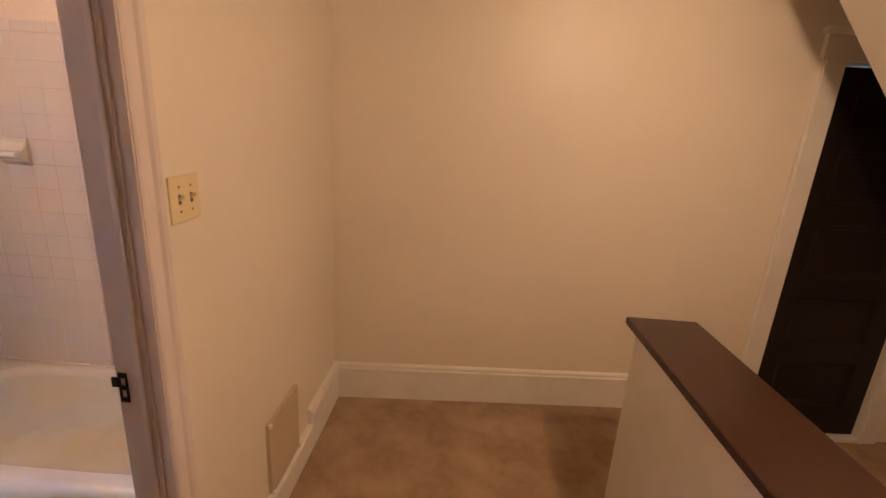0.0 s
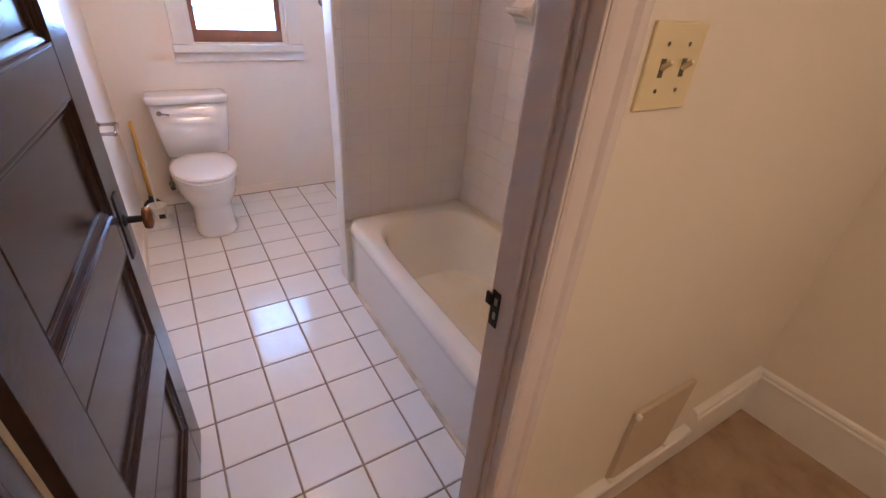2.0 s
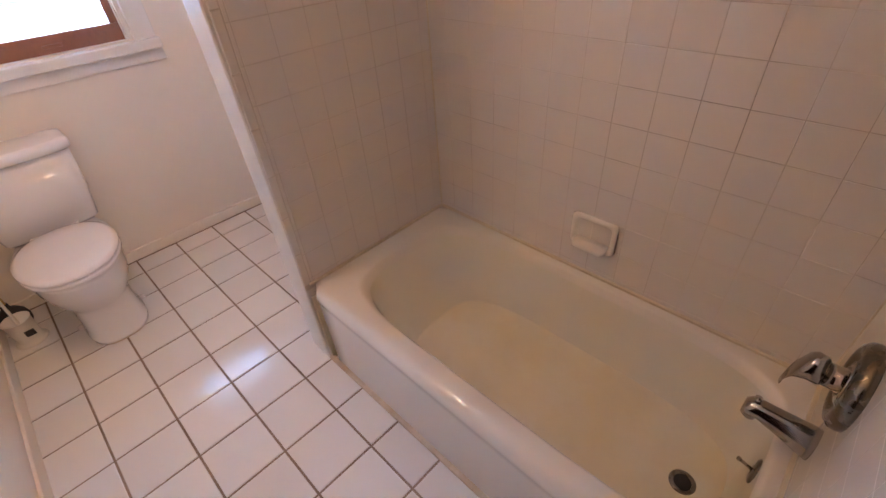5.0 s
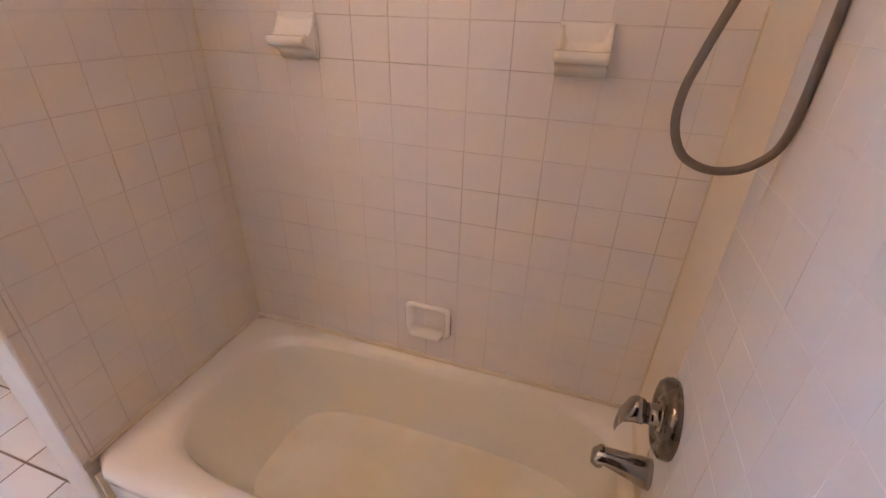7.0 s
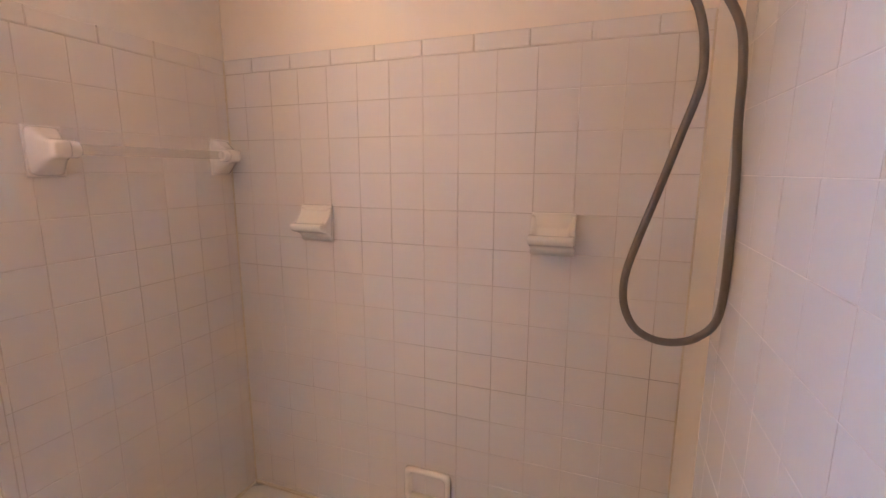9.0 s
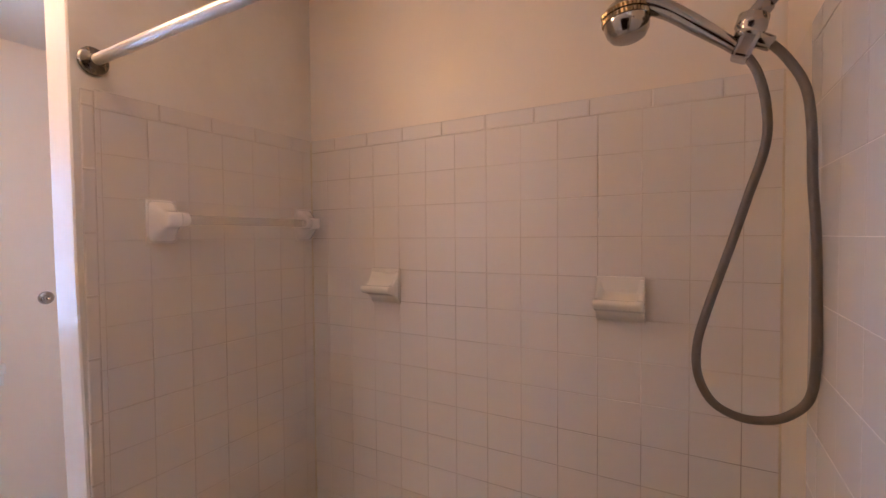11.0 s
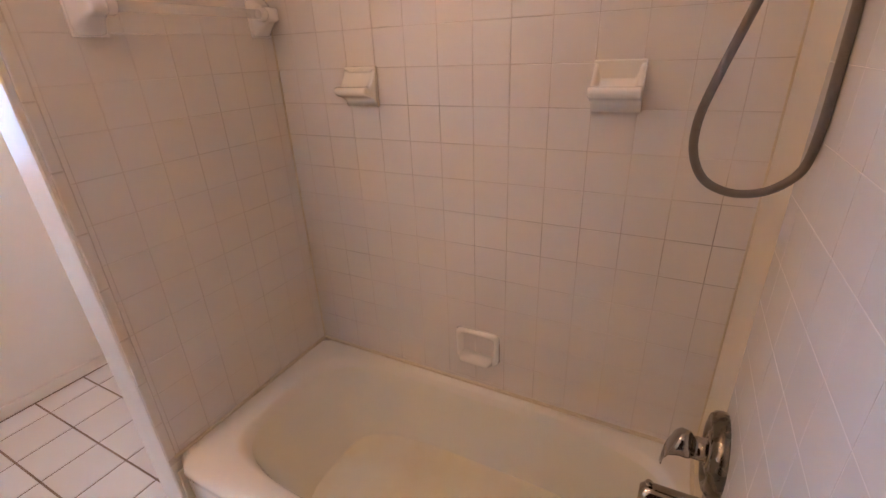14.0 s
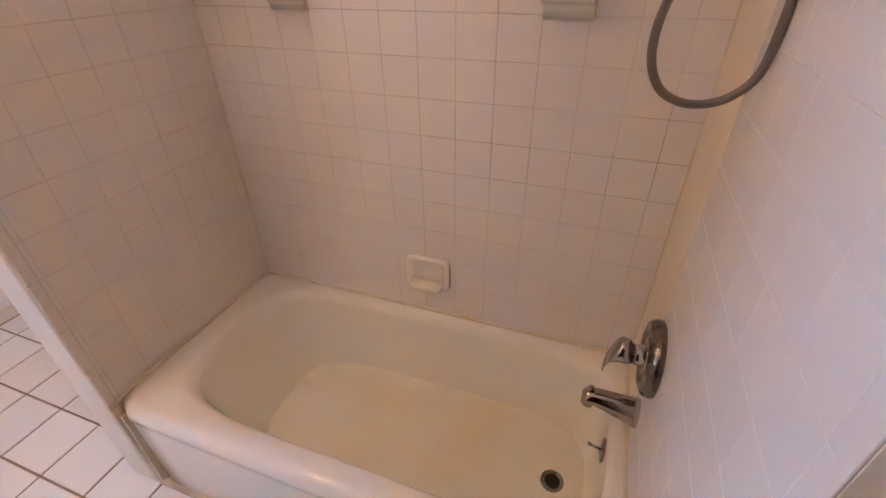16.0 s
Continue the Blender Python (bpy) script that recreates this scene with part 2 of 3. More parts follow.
# ---- structure ----
structure("wall_tub", box(-2.0, 0.899, 0.006, 0.12, -0.05, CEIL), M_BATH, "pale pinkish painted wall above the tub tiles")
bm = box(0.931, XH, DOOR_N, 0.75, -0.05, CEIL)
structure("wall_shower", bm, M_HALL, "cream painted wall between hall and bathroom")
structure("wall_shower_lining", box(0.8975, 0.931, -0.86, 0.006, -0.05, CEIL), M_BATH, "pale painted bathroom side of the wall")
structure("wall_over_door", box(0.899, XH, DOOR_S, DOOR_N, DOOR_H, CEIL), M_HALL, "cream painted wall over the door")
structure("wall_door_side", box(0.899, XH, -3.2, DOOR_S, -0.05, CEIL), M_HALL, "cream painted hall wall beside the door")
structure("wall_left", box(-2.0, 0.899, YL - 0.12, YL, -0.05, CEIL), M_BATH, "pale pinkish painted bathroom wall")
W0, W1, WZ0, WZ1 = -1.145, -0.566, 1.03, 1.985
bm = box(-2.0, XW, YL, 0.006, -0.05, WZ0)
box(-2.0, XW, YL, 0.006, WZ1, CEIL, bm=bm)
box(-2.0, XW, YL, W0, WZ0, WZ1, bm=bm)
box(-2.0, XW, W1, 0.006, WZ0, WZ1, bm=bm)
structure("wall_window", bm, M_BATH, "pale pinkish painted wall round the window")
rings = [[Vector((XP + c, y + 0.004 - c, z)) for c, y in ((0, y0 + 0.004), (0.004, y0))] + [Vector((XL - 0.008, y0, z)), Vector((XL - 0.004, y0 + 0.004, z)), Vector((XL - 0.004, 0.006, z)), Vector((XP, 0.006, z))] for z, y0 in ((-0.05, -0.697), (0.75, -0.702), (1.5, -0.716), (CEIL, -0.722))]
structure("wall_partition", loft(rings), M_TRIM, "white painted partition at the tub's foot")
structure("ceiling_bath", box(-2.0, 0.97, YL - 0.12, 0.12, CEIL, CEIL + 0.08), M_CEIL, "off-white painted bathroom ceiling")
structure("ceiling_hall", box(0.97, 4.8, -3.2, 1.1, CEIL, CEIL + 0.08), M_CEIL, "off-white painted hall ceiling")
bath_floor = structure("floor_bath", box(-2.0, 0.985, YL - 0.12, 0.12, -0.1, -0.003), M_FGROUT, "white square floor tiles with dark grout")
structure("floor_hall", box(0.985, 2.85, -3.2, 1.1, -0.3, 0.0), M_CARPET, "worn brown carpet with lighter patches")
structure("floor_landing", box(2.85, 4.8, -3.2, 1.1, -0.3, -0.19), M_CARPET, "brown carpet of the lower landing")
structure("wall_hall_far", box(4.7, 4.8, -3.2, 1.1, -0.3, CEIL), M_HALL, "cream painted hall wall")
structure("wall_hall_back", box(0.9, 4.8, -3.3, -3.2, -0.3, CEIL), M_HALL, "cream painted hall wall")
# end wall of the hall, with the dark door's opening
E = pose(1.0, 0.494, 0, 0, 0, FACE_TURN)
DX0, DX1, DZ0, DZ1 = 2.575, 3.34, -0.17, 2.02
bm = box(-0.05, DX0, 0, 0.12, -0.3, CEIL)
box(DX1, 3.9, 0, 0.12, -0.3, CEIL, bm=bm)
box(DX0, DX1, 0, 0.12, DZ1, CEIL, bm=bm)
w = structure("wall_hall_end", bm, M_HALL, "cream painted end wall of the hall")
w.matrix_world = E

BASE = [(0, 0), (0.017, 0), (0.017, 0.182), (0.021, 0.186), (0.021, 0.195), (0.016, 0.202), (0.016, 0.214), (0.011, 0.222), (0.0, 0.228)]
b = structure("baseboard_end", profile_board(BASE, 2.45), M_TRIM, "tall white painted baseboard with a moulded top")
b.matrix_world = E @ pose(0.04, 0, 0)
b = structure("baseboard_side", profile_board([(0, 0), (0.026, 0), (0.026, 0.178), (0.031, 0.183), (0.031, 0.198), (0.024, 0.208), (0.022, 0.220), (0, 0.228)], 0.46), M_TRIM, "tall white painted baseboard, chipped at its end")
b.matrix_world = pose(XH, 0.035, 0, 0, 0, 90)
b = structure("baseboard_low", profile_board([(0, 0), (0.024, 0), (0.024, 0.122), (0.032, 0.126), (0.032, 0.138), (0.028, 0.143), (0.0, 0.146)], 0.90), M_TRIM, "low white painted baseboard")
b.matrix_world = pose(XH, -0.865, 0, 0, 0, 90)
b = structure("baseboard_window", box(XW, XW + 0.014, YL, 0.0, -0.002, 0.062, 0.004), M_BATH, "low painted baseboard under the window")
b = structure("baseboard_left", box(XW + 0.014, 0.2, YL, YL + 0.012, -0.002, 0.07, 0.004), M_BATH, "low painted baseboard")

# soffit over the stairs
rings = [[Vector(p) for p in ((2.95, y, CEIL), (2.98, y, CEIL - 0.0), (4.1, y, 1.07), (4.1, y, CEIL))] for y in (-1.4, 0.28)]
structure("soffit", loft(rings), M_CEIL, "white sloped soffit over the stairs")

# ---- bathroom doorway ----
frame_bath = tagged(new("door_frame"), "white painted door frame with moulded casing", "door frame", kind="structure")


def jamb(y, s, paint):
    part("jamb", box(0.932, XH + 0.012, min(y - s * 0.006, y + s * 0.014), max(y - s * 0.006, y + s * 0.014), 0, DOOR_H, 0.002), paint, frame_bath)
    if s < 0:
        part("stop", box(1.0, 1.014, min(y - s * 0.004, y - s * 0.018), max(y - s * 0.004, y - s * 0.018), 0, DOOR_H, 0.003), paint, frame_bath)


jamb(DOOR_N, 1, M_CASING)
for x0, x1, d in ((0.990, 1.003, 0.008), (1.012, 1.021, 0.005), (1.033, 1.056, 0.010)):
    part("bead", box(x0, x1, DOOR_N - 0.006 - d, DOOR_N - 0.004, 0, DOOR_H - 0.02, 0.004, 3), M_CASING, frame_bath)
jamb(DOOR_S, -1, M_DOOR)
part("head_jamb", box(0.885, XH + 0.012, DOOR_S, DOOR_N, DOOR_H - 0.02, DOOR_H + 0.004, 0.002), M_CASING, frame_bath)
CAS = [(0.0, 0.0), (0.020, 0.0), (0.024, 0.004), (0.024, 0.012), (0.014, 0.016), (0.014, 0.034), (0.022, 0.038), (0.026, 0.046), (0.02, 0.052), (0.0, 0.054)]
for y, s in ((DOOR_N - 0.012, 1), (DOOR_S + 0.012, -1)):
    part("casing", loft([[Vector((XH + d * 0.9, y + s * u * 1.4, z)) for d, u in CAS] for z in (0, DOOR_H + 0.02)]), M_CASING, frame_bath)
part("head_casing", box(XH, XH + 0.02, DOOR_S - 0.05, DOOR_N + 0.05, DOOR_H + 0.02, DOOR_H + 0.09, 0.003), M_CASING, frame_bath)
strike = thing("strike_plate", "black iron strike plate on the door jamb", "strike plate", (0.950, DOOR_N - 0.0065, 0.955))
bm = box(-0.011, 0.011, -0.003, 0.0, -0.04, -0.026, 0.001)
box(-0.011, 0.011, -0.003, 0.0, 0.026, 0.04, 0.001, bm=bm)
box(-0.011, -0.006, -0.003, 0.0, -0.027, 0.027, bm=bm)
box(0.006, 0.011, -0.003, 0.0, -0.027, 0.027, bm=bm)
box(-0.007, 0.007, -0.0025, 0.0, -0.006, 0.006, bm=bm)
part("plate", bm, M_BLACK, strike)
part("lip", box(-0.026, -0.01, -0.006, 0.0, 0.002, 0.028, 0.002), M_BLACK, strike)
part("screw", lathe([(0.003, 0), (0.003, 0.002), (0.0, 0.0025)], (0, -0.003, -0.033), (0, -1, 0), 10), M_DULL, strike)

# the open bathroom door: local x from hinge to latch, front face at y = 0
PANELS = [(0.185, 0.465), (0.585, 0.845), (0.945, 1.21), (1.305, 1.565), (1.67, 1.89)]
DW = 0.735


def panel_door(name, label, width, height, panels, material, stile=0.122, thick=0.042):
    d = thing(name, label, "door")
    d["kind"] = "structure"
    for x0, x1 in ((0, stile), (width - stile, width)):
        part("stile", box(x0, x1, 0, thick, 0, height, 0.0025), material, d)
    edges = [0] + [z for p in panels for z in p] + [height]
    for z0, z1 in zip(edges[::2], edges[1::2]):
        part("rail", box(stile, width - stile, 0.0005, thick - 0.0005, z0, z1, 0.002), material, d)
    for z0, z1 in panels:
        p = part("panel", box(stile, width - stile, 0.017, thick - 0.017, z0, z1), material, d)
        x0, x1 = stile, width - stile
        rings = []
        for inset, y in ((0.0, 0.001), (0.004, 0.0), (0.007, 0.005), (0.012, 0.0055), (0.018, 0.010), (0.024, 0.0125), (0.027, 0.0125), (0.030, 0.017), (0.0, 0.017)):
            rings.append([Vector((x0 + inset, y, z0 + inset)), Vector((x1 - inset, y, z0 + inset)), Vector((x1 - inset, y, z1 - inset)), Vector((x0 + inset, y, z1 - inset))])
        rings.append(rings[0])
        part("moulding", loft(rings, False, False), material, p)
    return d


HX, HY = 0.905, -1.578
door = panel_door("door_1", "open dark brown five-panel door with glossy worn paint", DW, 2.0, PANELS, M_DOOR)
door.matrix_world = pose(HX, HY, 0.015, 0, 0, 180 - 6.2)
KX, KZ = DW - 0.07, 0.905
part("escutcheon", box(KX - 0.02, KX + 0.02, -0.003, 0.0, KZ - 0.1, KZ + 0.07, 0.0012), M_BLACK, door)
part("knob_shank", lathe([(0.016, 0), (0.016, 0.006), (0.009, 0.01), (0.008, 0.04), (0.011, 0.042)], (KX, -0.002, KZ), (0, -1, 0), 16), M_BLACK, door)
part("knob", lathe([(0.011, 0), (0.026, 0.004), (0.029, 0.012), (0.026, 0.02), (0.014, 0.025), (0.0, 0.026)], (KX, -0.042, KZ), (0, -1, 0), 20), M_KNOBWOOD, door, "brown door knob", True)
part("latch_plate", box(DW, DW + 0.0015, 0.006, 0.03, KZ - 0.06, KZ + 0.06), M_BLACK, door)
part("hook_plate", box(0.30, 0.345, 0.012, 0.018, 1.392, 1.412, 0.001), M_TAN, door, "small pale plate")
part("coat_hook", tube([(0.285, 0.018, 1.40), (0.285, -0.004, 1.395), (0.285, -0.012, 1.375), (0.285, -0.014, 1.39)], 0.004, 8, 4), M_BLACK, door, "small black hook")
for z in (0.25, 1.65):
    part("hinge", lathe([(0.007, 0), (0.007, 0.09)], (-0.006, -0.004, z), (0, 0, 1), 10), M_BLACK, door)

# ---- hall ----
plate = thing("light_switch", "ivory double toggle switch plate on the hall wall", "light switch", (XH, -0.748, 1.395))
part("plate", box(0, 0.006, -0.057, 0.057, -0.057, 0.057, 0.0025), M_IVORY, plate)
for y in (-0.023, 0.023):
    part("slot", box(0.0055, 0.0068, y - 0.005, y + 0.005, -0.012, 0.012), M_DULL, plate)
    part("toggle", lathe([(0.0045, 0), (0.0035, 0.016), (0.002, 0.017)], (0.006, y, 0.0), (0.8, 0, 0.6), 8), M_IVORY, plate)
    for z in (-0.03, 0.03):
        part("screw", lathe([(0.003, 0), (0.003, 0.001), (0.0, 0.0015)], (0.006, y, z), (1, 0, 0), 8), M_DULL, plate)
reg = thing("wall_plate", "tan painted blank cover plate above the low baseboard", "cover plate", (XH, -0.258, 0.147))
part("cover", box(0, 0.018, -0.142, 0.142, 0.0, 0.32, 0.003), M_TAN, reg)
for y, z in ((-0.138, 0.0), (-0.138, 0.306), (0.138, 0.0)):
    part("clip", box(0.012, 0.026, y - 0.007, y + 0.007, z, z + 0.016, 0.003), M_TRIM, reg, "small white painted clip")

half = structure("wall_half", box(2.475, 2.685, -3.2, -0.095, -0.2, 0.855, 0.004), M_TRIM, "white painted half wall beside the stairs")
cap = tagged(obj("half_wall_cap", box(2.435, 2.722, -3.2, -0.065, 0.856, 0.888, 0.008, 3), M_CAPWOOD), "dark stained wooden cap on the half wall", "wall cap", kind="structure")

dark = panel_door("door_2", "closed dark stained panel door beyond the half wall", DX1 - DX0 - 0.02, DZ1 - DZ0 - 0.03, [(0.2, 0.5), (0.62, 0.92), (1.05, 1.35), (1.47, 1.75), (1.86, 2.05)], M_DARK)
dark.matrix_world = E @ pose(DX0 + 0.01, 0.02, DZ0 + 0.015)
f2 = tagged(new("door_frame"), "cream painted casing round the dark door", "door frame", kind="structure")
f2.matrix_world = E
for x0, x1 in ((DX0 - 0.12, DX0), (DX1, DX1 + 0.12)):
    part("casing", box(x0, x1, -0.022, 0, DZ0 - 0.02, DZ1, 0.005), M_TRIM, f2)
    part("bead", box(x0 + 0.008, x0 + 0.022, -0.030, -0.02, DZ0 - 0.02, DZ1, 0.004), M_TRIM, f2)
part("head_casing", box(DX0 - 0.13, DX1 + 0.13, -0.026, 0, DZ1, DZ1 + 0.12, 0.005), M_TRIM, f2)
part("head_crown", box(DX0 - 0.15, DX1 + 0.15, -0.05, 0, DZ1 + 0.12, DZ1 + 0.15, 0.008), M_TRIM, f2)
part("threshold", box(DX0 - 0.1, DX1 + 0.1, -0.02, 0.1, DZ0 - 0.02, DZ0 + 0.006, 0.003), M_TRIM, f2)
part("hinge", box(DX0 + 0.002, DX0 + 0.03, 0.012, 0.022, 1.72, 1.82, 0.002), M_DULL, f2)
part("hinge", box(DX0 + 0.002, DX0 + 0.03, 0.012, 0.022, 0.1, 0.2, 0.002), M_DULL, f2)


def ceiling_lamp(place, label):
    d = thing("ceiling_lamp", label, "ceiling lamp", (place[0], place[1], CEIL))
    part("canopy", lathe([(0.08, 0), (0.08, 0.012), (0.05, 0.025), (0.02, 0.03)], (0, 0, 0), (0, 0, -1), 24), M_CHROME, d)
    part("socket", lathe([(0.02, 0.02), (0.02, 0.06), (0.012, 0.07)], (0, 0, 0), (0, 0, -1), 16), M_WHITEPL, d)
    return d


ceiling_lamp(BATH_LAMP, "bare bulb holder on the bathroom ceiling")
ceiling_lamp(TUB_LAMP, "bare bulb holder on the ceiling over the tub")
ceiling_lamp(HALL_LAMP, "bare bulb holder on the hall ceiling")

# ---- window ----
win = tagged(new("window_1"), "double-hung window with red-brown sashes and white casing", "window", kind="structure")
part("casing", box(XW, XW + 0.02, W0 - 0.092, W0, WZ0 - 0.005, WZ1, 0.004), M_TRIM, win)
part("casing", box(XW, XW + 0.02, W1, W1 + 0.092, WZ0 - 0.005, WZ1, 0.004), M_TRIM, win)
part("head_casing", box(XW, XW + 0.022, W0 - 0.092, W1 + 0.092, WZ1, WZ1 + 0.075, 0.004), M_TRIM, win)
part("sill", box(XW - 0.1, XW + 0.045, W0 - 0.10, W1 + 0.10, WZ0 - 0.05, WZ0 - 0.006, 0.006), M_TRIM, win)
part("apron", box(XW, XW + 0.016, W0 - 0.10, W1 + 0.10, 0.925, WZ0 - 0.05, 0.004), M_TRIM, win)
for y0, y1 in ((W0, W0 + 0.016), (W1 - 0.016, W1)):
    part("jamb_liner", box(XW - 0.12, XW - 0.004, y0, y1, WZ0 - 0.006, WZ1), M_TRIM, win)
    part("stop_bead", box(XW - 0.038, XW - 0.018, y0 - 0.008 if y0 > -0.8 else y0, y1 + 0.008 if y0 < -0.8 else y1, WZ0 - 0.006, WZ1, 0.003), M_TRIM, win)
part("head_liner", box(XW - 0.12, XW - 0.004, W0 + 0.016, W1 - 0.016, WZ1 - 0.016, WZ1), M_TRIM, win)


def sash(x, z0, z1, bottom, top):
    a, b = W0 + 0.017, W1 - 0.017
    s = part("sash", box(x - 0.03, x, a, b, z0, z0 + bottom, 0.003), M_SASH, win, "red-brown wooden sash")
    part("rail", box(x - 0.03, x, a, b, z1 - top, z1, 0.003), M_SASH, s)
    part("stile", box(x - 0.03, x - 0.001, a, a + 0.038, z0 + bottom, z1 - top, 0.003), M_SASH, s)
    part("stile", box(x - 0.03, x - 0.001, b - 0.038, b, z0 + bottom, z1 - top, 0.003), M_SASH, s)
    g = part("pane", box(x - 0.017, x - 0.013, a + 0.036, b - 0.036, z0 + bottom - 0.003, z1 - top + 0.003), M_GLASS, s, "clear window glass")
    g.visible_shadow = False


sash(XW - 0.04, WZ0 - 0.004, 1.55, 0.075, 0.034)
sash(XW - 0.078, 1.52, WZ1 - 0.017, 0.034, 0.045)
part("sash_lift", box(XW - 0.04, XW - 0.028, -0.90, -0.83, 1.052, 1.066, 0.003), M_SASH, win)
rod_br = thing("curtain_bracket", "small white curtain rod bracket on the window casing", "bracket", (XW + 0.02, -0.488, 2.035))
part("plate", box(0, 0.004, -0.008, 0.008, -0.016, 0.016, 0.001), M_WHITEPL, rod_br)
part("arm", box(0.003, 0.03, -0.003, 0.003, -0.004, 0.006, 0.001), M_WHITEPL, rod_br)

# outdoors
structure("ground", box(-60, -2.02, -60, 60, -3.2, -3.0), M_GROUND, "grey ground outside the window")
# Backdrop and house wall are glowing panels added to supply the window's daylight.
bd = structure("backdrop", box(-6.6, -6.5, -7, 5, -3.0, 5.9), M_DAY, "glowing panel that stands in for pale daylight outside the window")
house = thing("house", "pale neighbouring house with an added glow that stands in for daylight", "house", (-6.4, -1.0, -3.0))
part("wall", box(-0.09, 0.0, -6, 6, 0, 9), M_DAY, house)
# Eave and gutter glow faintly; the outdoor haze is put into their emission.
part("eave", box(0, 0.12, -0.6, 3.0, 4.10, 4.19, 0.01), glow("glowing_blue_eave", (0.36, 0.62, 0.85), 1.25), house)
part("gutter", box(0.02, 0.1, -0.5, 2.9, 3.86, 3.90, 0.01), glow("glowing_gutter", (0.5, 0.72, 0.85), 1.3), house)

# ---- tub ----
tub = thing("bathtub", "off-white enamel alcove bathtub with a yellow-stained floor", "bathtub", (0, 0, 0))
RIM = 0.392
NT = 96


def ring(cx, cy, hx, hy, z, power):
    out = []
    for i in range(NT):
        a = 2 * math.pi * (i + 0.5) / NT
        c, s = math.cos(a), math.sin(a)
        r = (abs(c) ** power + abs(s) ** power) ** (-1 / power)
        out.append(Vector((cx + hx * r * c, cy + hy * r * s, z)))
    return out


def span(x0, x1, y0, y1, z, power):
    return ring((x0 + x1) / 2, (y0 + y1) / 2, (x1 - x0) / 2, (y1 - y0) / 2, z, power)


T0, T1 = XL + 0.002, XF - 0.002
outer = [span(T0, T1, YT + 0.010, -0.002, 0.0, 40), span(T0, T1, YT + 0.0099, -0.002, 0.006, 40), span(T0, T1, YT + 0.0042, -0.002, RIM - 0.075, 40), span(T0, T1, YT + 0.0040, -0.002, RIM - 0.062, 40), span(T0, T1, YT + 0.001, -0.002, RIM - 0.048, 40),
         span(T0, T1, YT, -0.002, RIM - 0.034, 40), span(T0, T1, YT + 0.003, -0.002, RIM - 0.020, 40), span(T0, T1, YT + 0.010, -0.002, RIM - 0.008, 40), span(T0, T1, YT + 0.022, -0.002, RIM - 0.001, 40), span(T0 + 0.004, T1 - 0.004, YT + 0.034, -0.006, RIM, 30),
         span(T0 + 0.085, T1 - 0.030, YT + 0.072, -0.032, RIM + 0.001, 5.5), span(T0 + 0.098, T1 - 0.038, YT + 0.082, -0.040, RIM - 0.006, 5),
         span(T0 + 0.112, T1 - 0.044, YT + 0.090, -0.048, RIM - 0.03, 4.6)]
part("rim", loft(outer, True, False), M_TUB, tub, "glossy off-white rim and apron", True)
inner = [span(T0 + 0.112, T1 - 0.044, YT + 0.090, -0.048, RIM - 0.03, 4.6), span(T0 + 0.16, T1 - 0.050, YT + 0.102, -0.066, RIM - 0.12, 4.3),
         span(T0 + 0.235, T1 - 0.058, YT + 0.118, -0.082, RIM - 0.22, 4.2), span(T0 + 0.275, T1 - 0.070, YT + 0.135, -0.100, RIM - 0.265, 4.0),
         span(T0 + 0.33, T1 - 0.105, YT + 0.175, -0.14, RIM - 0.287, 3.6), span(T0 + 0.45, T1 - 0.25, YT + 0.25, -0.215, RIM - 0.292, 3.2),
         span(T0 + 0.64, T1 - 0.45, YT + 0.325, -0.31, RIM - 0.294, 2.6)]
part("basin_wall", loft(inner[:4], False, False), M_BASINW, tub, "cream enamel basin sides", True)
part("basin_floor", loft(inner[3:], False, True), M_BASIN, tub, "basin floor stained yellow", True)
DR = (0.735, -0.31)
dr = part("drain", lathe([(0.036, -0.004), (0.036, 0.005), (0.031, 0.008), (0.024, 0.006), (0.023, 0.002)], (*DR, RIM - 0.293), (0, 0, 1), 24), M_DULL, tub, "dark drain ring", True)
part("drain_hole", lathe([(0.0235, 0), (0.0235, 0.003), (0.012, 0.0045), (0.0, 0.0045)], (*DR, RIM - 0.2905), (0, 0, 1), 20), M_BLACK, dr)
ov = part("overflow_plate", lathe([(0.034, 0), (0.034, 0.003), (0.026, 0.007), (0.0, 0.008)], (0.846, -0.305, 0.318), (-1, 0, 0.1), 24), M_DULL, tub, "metal overflow plate with a trip lever", True)
part("trip_lever", lathe([(0.004, 0), (0.004, 0.028), (0.006, 0.03), (0.005, 0.036), (0, 0.037)], (0.838, -0.305, 0.318), (-1, 0, 0.35), 10), M_CHROME, ov)
structure("trim_tub_base", box(T0, XF - 0.01, -0.698, -0.676, -0.002, 0.010, 0.004), M_CAULK, "stained beige caulk strip along the tub base")
structure("trim_caulk_back", box(T0, T1, -0.010, 0.003, RIM - 0.001, RIM + 0.009, 0.003), M_CAULK_W, "yellowed caulk line over the tub")
structure("trim_caulk_taps", box(XF - 0.010, XF + 0.002, -0.67, -0.01, RIM - 0.003, RIM + 0.008, 0.003), M_CAULK_W, "yellowed caulk line under the taps")
structure("trim_caulk_foot", box(XL - 0.002, XL + 0.009, -0.68, -0.01, RIM - 0.001, RIM + 0.009, 0.003), M_CAULK_W, "yellowed caulk line over the tub")
structure("trim_corner_foot", box(XL - 0.003, XL + 0.004, -0.004, 0.004, RIM, R0 + 0.04), M_CAULK_W, "caulked tile corner")
# Added where tiles would run: shade is in its colour, joints left out.
structure("trim_corner_strip", box(XF - 0.0002, XF + 0.003, -0.24, -0.004, RIM, R0 + 0.04), M_SHADE_STRIP, "smooth strip with the partition's warm shade in its colour, beside the tap wall corner")
